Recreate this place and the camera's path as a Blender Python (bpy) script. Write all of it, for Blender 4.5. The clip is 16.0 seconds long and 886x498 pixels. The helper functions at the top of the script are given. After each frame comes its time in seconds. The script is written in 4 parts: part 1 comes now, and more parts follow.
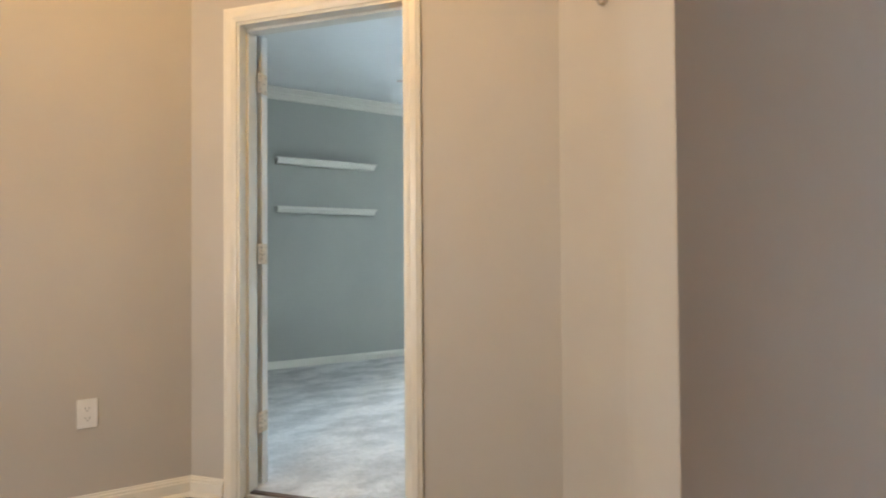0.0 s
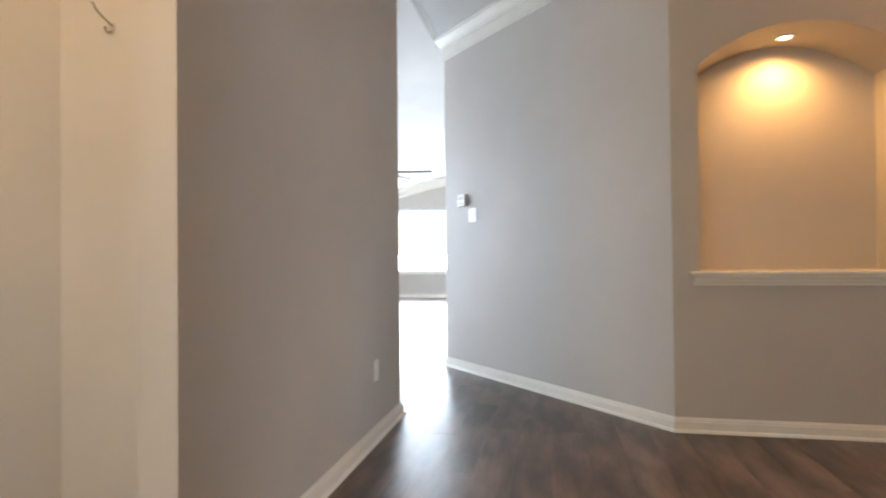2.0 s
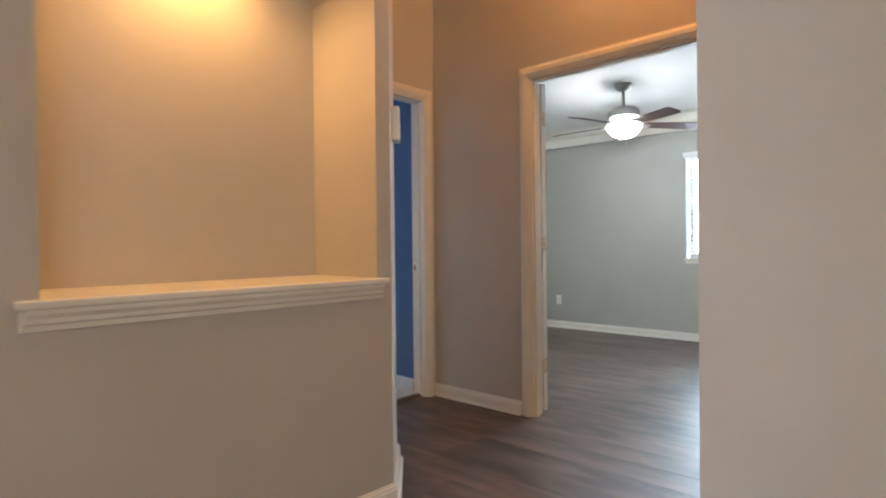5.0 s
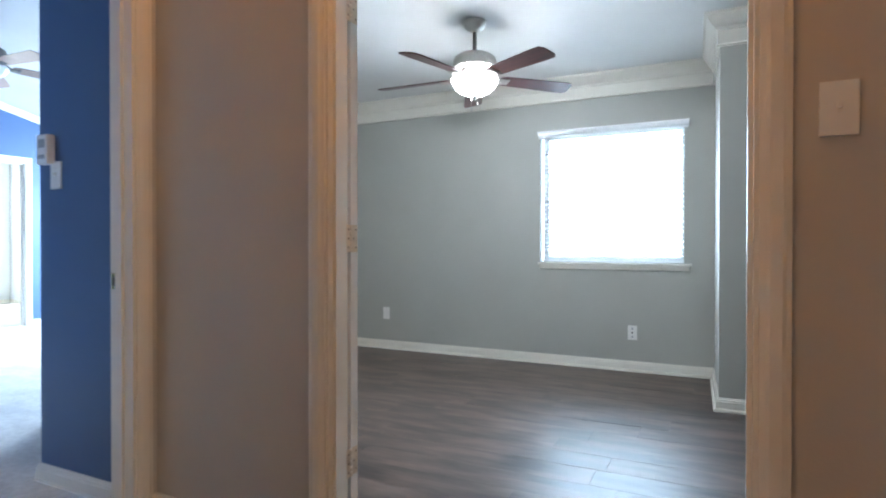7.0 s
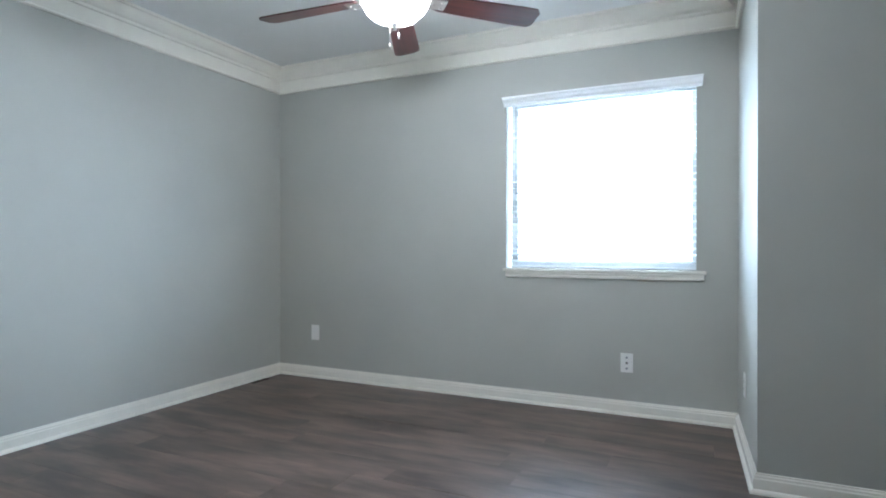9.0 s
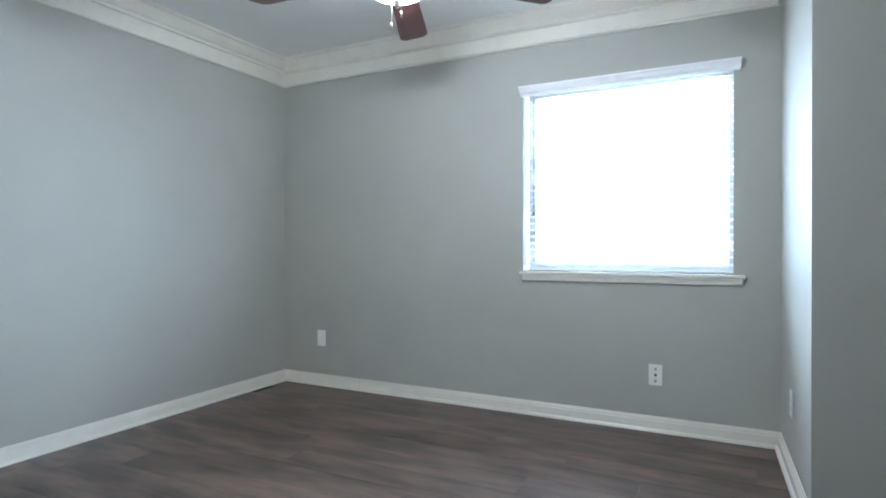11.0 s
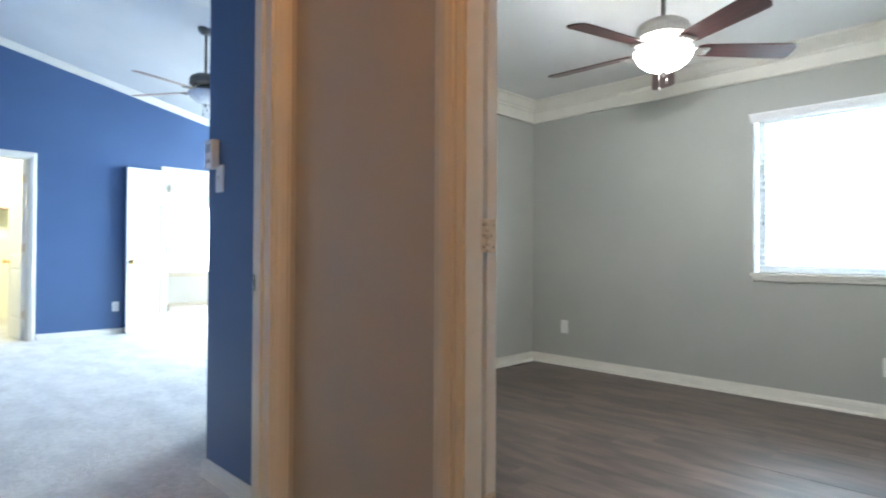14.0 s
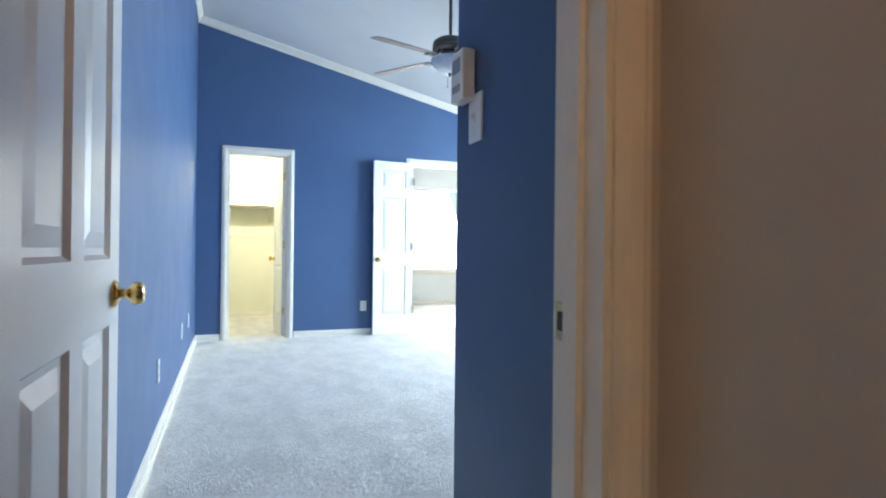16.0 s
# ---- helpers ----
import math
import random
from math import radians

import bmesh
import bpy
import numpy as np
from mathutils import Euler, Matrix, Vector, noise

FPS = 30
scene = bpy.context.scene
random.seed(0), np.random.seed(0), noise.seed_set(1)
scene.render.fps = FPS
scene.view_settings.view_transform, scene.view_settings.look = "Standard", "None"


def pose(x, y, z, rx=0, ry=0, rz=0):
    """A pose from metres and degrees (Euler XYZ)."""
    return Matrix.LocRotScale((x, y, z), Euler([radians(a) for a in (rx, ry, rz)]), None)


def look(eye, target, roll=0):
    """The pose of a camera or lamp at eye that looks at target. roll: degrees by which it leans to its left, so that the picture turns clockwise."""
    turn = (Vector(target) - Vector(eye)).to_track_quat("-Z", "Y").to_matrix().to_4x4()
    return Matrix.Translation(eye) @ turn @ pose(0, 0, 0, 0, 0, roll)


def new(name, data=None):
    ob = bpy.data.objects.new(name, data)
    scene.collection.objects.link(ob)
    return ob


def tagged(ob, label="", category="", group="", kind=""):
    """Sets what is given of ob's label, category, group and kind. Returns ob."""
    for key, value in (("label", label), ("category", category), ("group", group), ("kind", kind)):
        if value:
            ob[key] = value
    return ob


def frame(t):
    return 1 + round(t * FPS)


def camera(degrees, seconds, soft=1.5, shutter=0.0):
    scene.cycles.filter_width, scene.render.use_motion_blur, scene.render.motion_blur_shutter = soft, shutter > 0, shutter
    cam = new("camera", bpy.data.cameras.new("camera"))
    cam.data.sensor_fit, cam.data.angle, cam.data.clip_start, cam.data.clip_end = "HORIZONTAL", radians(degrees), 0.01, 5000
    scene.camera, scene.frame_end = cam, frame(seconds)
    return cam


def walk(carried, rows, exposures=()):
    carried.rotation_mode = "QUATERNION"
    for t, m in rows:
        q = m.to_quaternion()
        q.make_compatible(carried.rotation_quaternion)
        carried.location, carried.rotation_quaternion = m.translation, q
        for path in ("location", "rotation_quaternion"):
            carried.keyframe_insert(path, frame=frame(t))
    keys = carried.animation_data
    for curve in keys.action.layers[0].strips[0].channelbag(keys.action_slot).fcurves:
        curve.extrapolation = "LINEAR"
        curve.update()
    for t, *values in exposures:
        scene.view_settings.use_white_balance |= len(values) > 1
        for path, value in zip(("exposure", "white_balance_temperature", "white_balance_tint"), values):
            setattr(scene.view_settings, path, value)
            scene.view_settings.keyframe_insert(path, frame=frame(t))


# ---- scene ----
cam = camera(76.1, 16.0, soft=1.9, shutter=0.3)
PATH = [
    (0, (0.224, 0.145, 1.022), (1.248, 1.863, 1.054), -0.4),
    (0.5, (0.077, -0.011, 1.015), (1.42, 1.471, 1.051), -0.3),
    (1, (-0.064, -0.077, 1.012), (1.593, 1.042, 1.046), -0.5),
    (1.5, (-0.164, -0.117, 1.007), (1.681, 0.655, 1.045), -0.5),
    (2, (-0.17, -0.132, 1.012), (1.793, 0.253, 1.04), -0.6),
    (2.5, (0.021, -0.091, 0.993), (2.021, -0.11, 1.02), -0.6),
    (3, (0.256, -0.08, 1.004), (2.218, -0.466, 1.02), -0.7),
    (3.5, (0.57, -0.051, 1.032), (2.421, -0.809, 1.032), -0.6),
    (4, (0.909, -0.163, 1.039), (2.614, -1.208, 1.034), -0.7),
    (4.5, (1.254, -0.35, 1.04), (2.808, -1.61, 1.033), -0.6),
    (5, (1.572, -0.601, 1.038), (2.934, -2.065, 1.026), -0.6),
    (7.5, (2.46, -2.374, 1.012), (3.306, -4.186, 1.003), 0.1),
    (8, (2.491, -2.716, 1.005), (3.329, -4.532, 1.003), 0.1),
    (10.5, (2.652, -3.491, 1.022), (3.547, -5.28, 1.009), -0.1),
    (11, (2.645, -3.465, 1.029), (3.553, -5.247, 1.017), -0.1),
    (11.5, (2.598, -3.339, 1.035), (3.518, -5.115, 1.031), -0.1),
    (12, (2.558, -3.116, 1.007), (3.482, -4.889, 1.024), 0.3),
    (12.5, (2.508, -2.883, 0.997), (3.449, -4.648, 1.018), 0.3),
    (13, (2.483, -2.675, 0.994), (3.499, -4.398, 1.018), 0.3),
    (13.5, (2.447, -2.502, 0.994), (3.646, -4.103, 1.019), 0.4),
    (14, (2.483, -2.398, 0.989), (3.904, -3.806, 1.01), 0.3),
    (14.5, (2.692, -2.505, 0.992), (4.309, -3.682, 1.008), 0.4),
    (15, (2.925, -2.637, 0.987), (4.673, -3.609, 0.998), 0.5),
    (15.5, (3.295, -2.761, 0.993), (5.118, -3.583, 1.003), 0.4),
    (16, (3.653, -2.862, 0.991), (5.515, -3.591, 0.999), 0.6),
]
EXPOSURES = [(0.0, 0.8, 6330, 10), (2.0, 0.82, 6330, 10), (3.2, 0.92, 6330, 10), (5.0, 0.88, 6330, 10), (7.5, 0.75, 5820, 10), (12.0, 0.75, 5820, 10), (13.5, 0.76, 6300, 10), (14.5, 0.62, 6500, 10), (15.5, 0.35, 6500, 10), (16.0, 0.25, 6500, 10)]
walk(cam, [(t, look(e, a, r)) for t, e, a, r in PATH], EXPOSURES)

# ---- world and lights ----
world = bpy.data.worlds.new("sky")
scene.world = world
world.use_nodes = True
wt = world.node_tree
sky = wt.nodes.new("ShaderNodeTexSky")
sky.sky_type = "NISHITA"
sky.sun_disc = False
sky.sun_elevation, sky.sun_rotation = radians(52), radians(70)
wt.links.new(sky.outputs[0], wt.nodes["Background"].inputs[0])
wt.nodes["Background"].inputs[1].default_value = 0.12


def lamp(name, kind, m, energy, color, size=0.2, size_y=None, spot=None):
    data = bpy.data.lights.new(name, kind)
    data.energy, data.color = energy, color
    if kind == "AREA":
        data.size = size
        if size_y:
            data.shape, data.size_y = "RECTANGLE", size_y
    elif kind == "SUN":
        data.angle = size
    else:
        data.shadow_soft_size = size
    if spot:
        data.spot_size, data.spot_blend = spot
    ob = new(name, data)
    ob.matrix_world = m
    return ob


lamp("sun", "SUN", look((20, 8, 22), (8, 2, 0)), 2.5, (1.0, 0.95, 0.88), radians(0.53))
DAY = (0.68, 0.85, 1.0)
lamp("bedroom_daylight", "AREA", look((3.21, -6.925, 1.43), (3.21, -5.0, 1.43)), 88, DAY, 1.45, 1.45)
lamp("living_daylight", "AREA", look((13.76, 3.08, 1.44), (10.0, 3.08, 1.2)), 330, (0.80, 0.89, 1.0), 3.0, 1.55)
# Fill light with no visible source, added to brighten the slanting foyer wall.
lamp("living_north_fill", "AREA", look((7.5, 6.06, 1.5), (6.8, 3.0, 1.3)), 230, (0.72, 0.84, 1.0), 2.8, 1.5)
lamp("shelf_room_daylight", "AREA", look((3.50, 5.56, 1.55), (3.5, 3.0, 1.55)), 330, DAY, 1.15, 1.4)
# Unseen source, added to light the blue room from the south.
lamp("master_fill", "AREA", look((8.51, -8.05, 1.5), (8.4, -5.0, 0.1)), 430, DAY, 2.2, 1.5)
lamp("bath_daylight", "AREA", look((13.56, -6.55, 1.4), (10.0, -6.0, 1.2)), 110, (0.90, 0.96, 1.0), 1.5, 1.7)
lamp("niche_spot", "SPOT", look((3.53, -1.50, 2.278), (3.53, -1.50, 0.0)), 25, (1.0, 0.50, 0.155), 0.03, spot=(radians(158), 0.9))
lamp("foyer_bulb", "POINT", pose(-0.20, 1.40, 2.86), 34, (1.0, 0.555, 0.14), 0.07)
lamp("hall_bulb", "POINT", pose(2.70, -3.12, 2.86), 12.5, (1.0, 0.39, 0.08), 0.07)
lamp("bedroom_fan_bulb", "POINT", pose(3.78, -5.31, 2.05), 40, (0.85, 0.93, 1.0), 0.07)
lamp("closet_bulb", "POINT", pose(11.0, -3.5, 2.25), 72, (1.0, 0.97, 0.80), 0.07)

# Unseen fill light added behind the start point to lift the foyer walls.
lamp("foyer_fill", "AREA", look((-2.33, 1.1, 1.35), (0.0, 1.1, 1.35)), 26, (0.95, 0.90, 0.84), 1.7, 2.2)

# ---- materials ----


def nodes_of(name):
    m = bpy.data.materials.new(name)
    m.use_nodes = True
    nt = m.node_tree
    return m, nt, nt.nodes["Principled BSDF"]


def scaled(nt, scale, local=False):
    if local:
        src = nt.nodes.new("ShaderNodeTexCoord").outputs["Object"]
    else:
        src = nt.nodes.new("ShaderNodeNewGeometry").outputs["Position"]
    mp = nt.nodes.new("ShaderNodeMapping")
    mp.inputs["Scale"].default_value = scale if isinstance(scale, tuple) else (scale,) * 3
    nt.links.new(src, mp.inputs["Vector"])
    return mp.outputs[0]


def noise_node(nt, vec, scale, detail=3.0):
    n = nt.nodes.new("ShaderNodeTexNoise")
    n.inputs["Scale"].default_value = scale
    n.inputs["Detail"].default_value = detail
    nt.links.new(vec, n.inputs["Vector"])
    return n.outputs[0]


def ramp(nt, fac, c0, c1, p0=0.3, p1=0.7):
    r = nt.nodes.new("ShaderNodeValToRGB")
    r.color_ramp.elements[0].position, r.color_ramp.elements[1].position = p0, p1
    r.color_ramp.elements[0].color, r.color_ramp.elements[1].color = (*c0, 1), (*c1, 1)
    nt.links.new(fac, r.inputs[0])
    return r.outputs[0]


def bump(nt, b, height, strength, distance):
    n = nt.nodes.new("ShaderNodeBump")
    n.inputs["Strength"].default_value, n.inputs["Distance"].default_value = strength, distance
    nt.links.new(height, n.inputs["Height"])
    nt.links.new(n.outputs[0], b.inputs["Normal"])


def shade(c, k):
    return tuple(min(1.0, v * k) for v in c)


def painted(name, color, rough=0.55, peel=0.25, var=0.05):
    """Rolled wall paint: orange-peel relief, faint cloudiness and scuffs."""
    m, nt, b = nodes_of(name)
    v = scaled(nt, 1.0)
    big = noise_node(nt, v, 1.3, 4)
    nt.links.new(ramp(nt, big, shade(color, 1 - var), shade(color, 1 + var)), b.inputs["Base Color"])
    b.inputs["Roughness"].default_value = rough
    r = nt.nodes.new("ShaderNodeMapRange")
    r.inputs["To Min"].default_value, r.inputs["To Max"].default_value = rough - 0.06, rough + 0.08
    nt.links.new(noise_node(nt, v, 4.0, 3), r.inputs[0])
    nt.links.new(r.outputs[0], b.inputs["Roughness"])
    bump(nt, b, noise_node(nt, v, 170.0, 2), peel, 0.0016)
    return m


def plain(name, color, rough=0.4, metal=0.0, var=0.06, scale=25.0, grain=0.0):
    m, nt, b = nodes_of(name)
    v = scaled(nt, 1.0)
    n = noise_node(nt, v, scale, 4)
    nt.links.new(ramp(nt, n, shade(color, 1 - var), shade(color, 1 + var)), b.inputs["Base Color"])
    b.inputs["Roughness"].default_value = rough
    b.inputs["Metallic"].default_value = metal
    if grain:
        bump(nt, b, noise_node(nt, v, scale * 8, 2), grain, 0.001)
    return m


def glowing(name, color, strength):
    m, nt, b = nodes_of(name)
    b.inputs["Base Color"].default_value = (*color, 1)
    b.inputs["Emission Color"].default_value = (*color, 1)
    b.inputs["Emission Strength"].default_value = strength
    return m


def vinyl_plank(name):
    """Dark grey-brown wood-look plank: grain along x, each plank its own tone."""
    m, nt, b = nodes_of(name)
    geo = nt.nodes.new("ShaderNodeNewGeometry")
    info = nt.nodes.new("ShaderNodeObjectInfo")
    add = nt.nodes.new("ShaderNodeMath")
    nt.links.new(info.outputs["Random"], add.inputs[0])
    nt.links.new(geo.outputs["Random Per Island"], add.inputs[1])
    shift = nt.nodes.new("ShaderNodeVectorMath")
    shift.operation = "MULTIPLY_ADD"
    comb = nt.nodes.new("ShaderNodeCombineXYZ")
    for i in range(3):
        nt.links.new(add.outputs[0], comb.inputs[i])
    nt.links.new(comb.outputs[0], shift.inputs[0])
    shift.inputs[1].default_value = (7.0, 13.0, 3.0)
    nt.links.new(geo.outputs["Position"], shift.inputs[2])
    mp = nt.nodes.new("ShaderNodeMapping")
    mp.inputs["Scale"].default_value = (2.4, 8.5, 1.0)
    nt.links.new(shift.outputs[0], mp.inputs[0])
    fine = nt.nodes.new("ShaderNodeMapping")
    fine.inputs["Scale"].default_value = (7.0, 70.0, 1.0)
    nt.links.new(shift.outputs[0], fine.inputs[0])
    g1 = noise_node(nt, mp.outputs[0], 1.0, 6)
    g2 = noise_node(nt, fine.outputs[0], 1.0, 3)
    base = ramp(nt, g1, (0.048, 0.032, 0.026), (0.165, 0.118, 0.094), 0.36, 0.66)
    streak = ramp(nt, g2, (0.62, 0.60, 0.58), (1.0, 1.0, 1.0), 0.28, 0.60)
    mix = nt.nodes.new("ShaderNodeMix")
    mix.data_type, mix.blend_type = "RGBA", "MULTIPLY"
    mix.inputs["Factor"].default_value = 0.5
    nt.links.new(base, mix.inputs["A"])
    nt.links.new(streak, mix.inputs["B"])
    tone = nt.nodes.new("ShaderNodeMapRange")
    tone.inputs["From Max"].default_value = 2.0
    tone.inputs["To Min"].default_value, tone.inputs["To Max"].default_value = 0.82, 1.22
    nt.links.new(add.outputs[0], tone.inputs[0])
    hsv = nt.nodes.new("ShaderNodeHueSaturation")
    nt.links.new(mix.outputs["Result"], hsv.inputs["Color"])
    nt.links.new(tone.outputs[0], hsv.inputs["Value"])
    nt.links.new(hsv.outputs[0], b.inputs["Base Color"])
    rr = nt.nodes.new("ShaderNodeMapRange")
    rr.inputs["To Min"].default_value, rr.inputs["To Max"].default_value = 0.30, 0.46
    nt.links.new(g1, rr.inputs[0])
    nt.links.new(rr.outputs[0], b.inputs["Roughness"])
    bump(nt, b, g2, 0.18, 0.001)
    return m


def carpet_material(name, color, lo, hi, stretch):
    m, nt, b = nodes_of(name)
    v = scaled(nt, 1.0)
    track = noise_node(nt, scaled(nt, stretch), 2.2, 4)
    fibre = noise_node(nt, v, 210.0, 2)
    tuft = noise_node(nt, v, 38.0, 3)
    c = ramp(nt, track, shade(color, lo), shade(color, hi), 0.38, 0.62)
    f = ramp(nt, tuft, (0.78, 0.77, 0.75), (1, 1, 1), 0.3, 0.65)
    mix = nt.nodes.new("ShaderNodeMix")
    mix.data_type, mix.blend_type = "RGBA", "MULTIPLY"
    mix.inputs["Factor"].default_value = 0.8
    nt.links.new(c, mix.inputs["A"])
    nt.links.new(f, mix.inputs["B"])
    nt.links.new(mix.outputs["Result"], b.inputs["Base Color"])
    b.inputs["Roughness"].default_value = 0.95
    b.inputs["Sheen Weight"].default_value = 0.25
    s = nt.nodes.new("ShaderNodeMath")
    s.operation = "ADD"
    nt.links.new(fibre, s.inputs[0])
    nt.links.new(tuft, s.inputs[1])
    bump(nt, b, s.outputs[0], 0.8, 0.012)
    return m


def dark_wood(name):
    m, nt, b = nodes_of(name)
    v = scaled(nt, (3.0, 40.0, 40.0), True)
    nt.links.new(ramp(nt, noise_node(nt, v, 1.0, 5), (0.030, 0.008, 0.008), (0.085, 0.022, 0.018)), b.inputs["Base Color"])
    b.inputs["Roughness"].default_value = 0.30
    return m


GREIGE = painted("greige_paint", (0.50, 0.465, 0.42), 0.60)
GRAY = painted("cool_gray_paint", (0.42, 0.417, 0.376), 0.60)
BLUE = painted("blue_paint", (0.055, 0.108, 0.225), 0.45)
CREAM = painted("cream_paint", (0.78, 0.77, 0.63), 0.55)
WHITEWALL = painted("pale_bath_paint", (0.72, 0.75, 0.76), 0.55)
CEIL = painted("ceiling_paint", (0.74, 0.74, 0.72), 0.75, 0.35)
TRIM = plain("white_trim_enamel", (0.77, 0.735, 0.655), 0.26, 0.0, 0.025, 9.0, 0.04)
DOORW = plain("white_door_enamel", (0.78, 0.78, 0.77), 0.30, 0.0, 0.02, 12.0, 0.10)
PLASTIC = plain("white_plastic", (0.80, 0.79, 0.76), 0.32, 0.0, 0.015, 30.0)
SLOT = plain("dark_slot", (0.03, 0.03, 0.03), 0.6)
GREYPLASTIC = plain("grey_plastic", (0.33, 0.34, 0.35), 0.35)
HINGE = plain("painted_hinge", (0.68, 0.58, 0.46), 0.34, 0.25, 0.08, 60.0, 0.15)
SCREW = plain("dull_screw", (0.36, 0.29, 0.22), 0.4, 0.3)
BRASS = plain("polished_brass", (0.78, 0.55, 0.22), 0.18, 1.0, 0.05, 40.0)
NICKEL = plain("brushed_nickel", (0.52, 0.50, 0.47), 0.30, 1.0, 0.06, 90.0, 0.1)
PEWTER = plain("dark_pewter", (0.16, 0.15, 0.14), 0.38, 0.9, 0.08, 60.0)
BLADE = dark_wood("cherry_blade_wood")
PALEBLADE = plain("pale_blade_wood", (0.32, 0.22, 0.17), 0.4, 0.0, 0.15, 14.0)
FROST = glowing("lit_frosted_glass", (1.0, 0.99, 0.97), 14.0)
OPAL = plain("unlit_opal_glass", (0.72, 0.73, 0.74), 0.22)
BULB = glowing("lamp_face", (1.0, 0.80, 0.52), 9.0)
WARMGLASS = glowing("warm_lamp_glass", (1.0, 0.72, 0.40), 3.0)
VINYL = plain("white_vinyl", (0.80, 0.81, 0.82), 0.35)
PLANK = vinyl_plank("dark_vinyl_plank")
CARPET = carpet_material("pale_grey_carpet", (0.82, 0.80, 0.76), 0.88, 1.04, (1.4, 2.6, 1.0))
STREAKED = carpet_material("vacuumed_grey_carpet", (0.70, 0.67, 0.64), 0.70, 1.10, (1.5, 2.3, 1.0))
SUBFLOOR = plain("dark_subfloor", (0.035, 0.028, 0.024), 0.8)
CONCRETE = plain("outdoor_ground", (0.42, 0.41, 0.38), 0.9, 0.0, 0.2, 0.6)
BLIND = plain("white_blind_slat", (0.86, 0.86, 0.86), 0.45, 0.0, 0.02)
m_, nt_, b_ = nodes_of("window_glass")
b_.inputs["Base Color"].default_value = (0.95, 0.98, 0.97, 1)
b_.inputs["Roughness"].default_value = 0.02
b_.inputs["Transmission Weight"].default_value = 1.0
b_.inputs["IOR"].default_value = 1.45
GLASS = m_
TILE = plain("pale_tile", (0.62, 0.60, 0.56), 0.3, 0.0, 0.08, 6.0)

# ---- mesh helpers ----


def part(name, bm, material, parent=None, label=""):
    me = bpy.data.meshes.new(name)
    bmesh.ops.recalc_face_normals(bm, faces=bm.faces[:])
    bm.to_mesh(me)
    bm.free()
    for m in material if isinstance(material, (list, tuple)) else [material]:
        me.materials.append(m)
    ob = new(name, me)
    if parent:
        ob.parent = parent
    if label:
        ob["label"] = label
    return ob


def box(bm, x0, y0, z0, x1, y1, z1, bevel=0.0, m=None):
    c = Matrix.Translation(((x0 + x1) / 2, (y0 + y1) / 2, (z0 + z1) / 2)) @ Matrix.Diagonal((abs(x1 - x0), abs(y1 - y0), abs(z1 - z0), 1))
    vs = bmesh.ops.create_cube(bm, size=1.0, matrix=c)["verts"]
    if bevel:
        es = list({e for v in vs for e in v.link_edges})
        r = bmesh.ops.bevel(bm, geom=es, offset=bevel, segments=2, affect="EDGES", profile=0.5)
        vs = list({v for f in r["faces"] for v in f.verts} | {v for v in vs if v.is_valid})
    if m:
        bmesh.ops.transform(bm, matrix=m, verts=vs)
    return vs


def lathe(bm, prof, seg=32, m=None):
    """Turns a profile of (radius, z) about z."""
    rings = []
    for r, z in prof:
        if r < 1e-5:
            rings.append([bm.verts.new((0, 0, z))])
        else:
            rings.append([bm.verts.new((r * math.cos(2 * math.pi * i / seg), r * math.sin(2 * math.pi * i / seg), z)) for i in range(seg)])
    for a, b in zip(rings, rings[1:]):
        for i in range(seg):
            j = (i + 1) % seg
            if len(a) == 1 and len(b) == 1:
                continue
            if len(a) == 1:
                bm.faces.new((a[0], b[i], b[j]))
            elif len(b) == 1:
                bm.faces.new((a[i], b[0], a[j]))
            else:
                bm.faces.new((a[i], b[i], b[j], a[j]))
    vs = [v for ring in rings for v in ring]
    if m:
        bmesh.ops.transform(bm, matrix=m, verts=vs)
    for f in bm.faces:
        f.smooth = True
    return vs


def sweep(bm, pts, radius, seg=8):
    """A round rod along points."""
    pts = [Vector(p) for p in pts]
    rings = []
    for i, p in enumerate(pts):
        d = (pts[min(i + 1, len(pts) - 1)] - pts[max(i - 1, 0)]).normalized()
        q = d.to_track_quat("Z", "Y").to_matrix()
        rings.append([bm.verts.new(p + q @ Vector((radius * math.cos(2 * math.pi * k / seg), radius * math.sin(2 * math.pi * k / seg), 0))) for k in range(seg)])
    for a, b in zip(rings, rings[1:]):
        for k in range(seg):
            bm.faces.new((a[k], a[(k + 1) % seg], b[(k + 1) % seg], b[k])).smooth = True
    bm.faces.new(rings[0][::-1])
    bm.faces.new(rings[-1])


def extrude_profile(bm, prof, p0, p1, inward, m0=0.0, m1=0.0):
    """Profile of (out from wall, z) run from p0 to p1; m0, m1 are mitres along the run per metre of projection."""
    p0, p1 = Vector((*p0, 0)), Vector((*p1, 0))
    d = (p1 - p0).normalized()
    n = Vector((*inward, 0))
    a = [bm.verts.new(p0 + n * u + d * (m0 * u) + Vector((0, 0, z))) for u, z in prof]
    b = [bm.verts.new(p1 + n * u + d * (m1 * u) + Vector((0, 0, z))) for u, z in prof]
    k = len(prof)
    for i in range(k):
        bm.faces.new((a[i], a[(i + 1) % k], b[(i + 1) % k], b[i]))
    bm.faces.new(a[::-1])
    bm.faces.new(b)


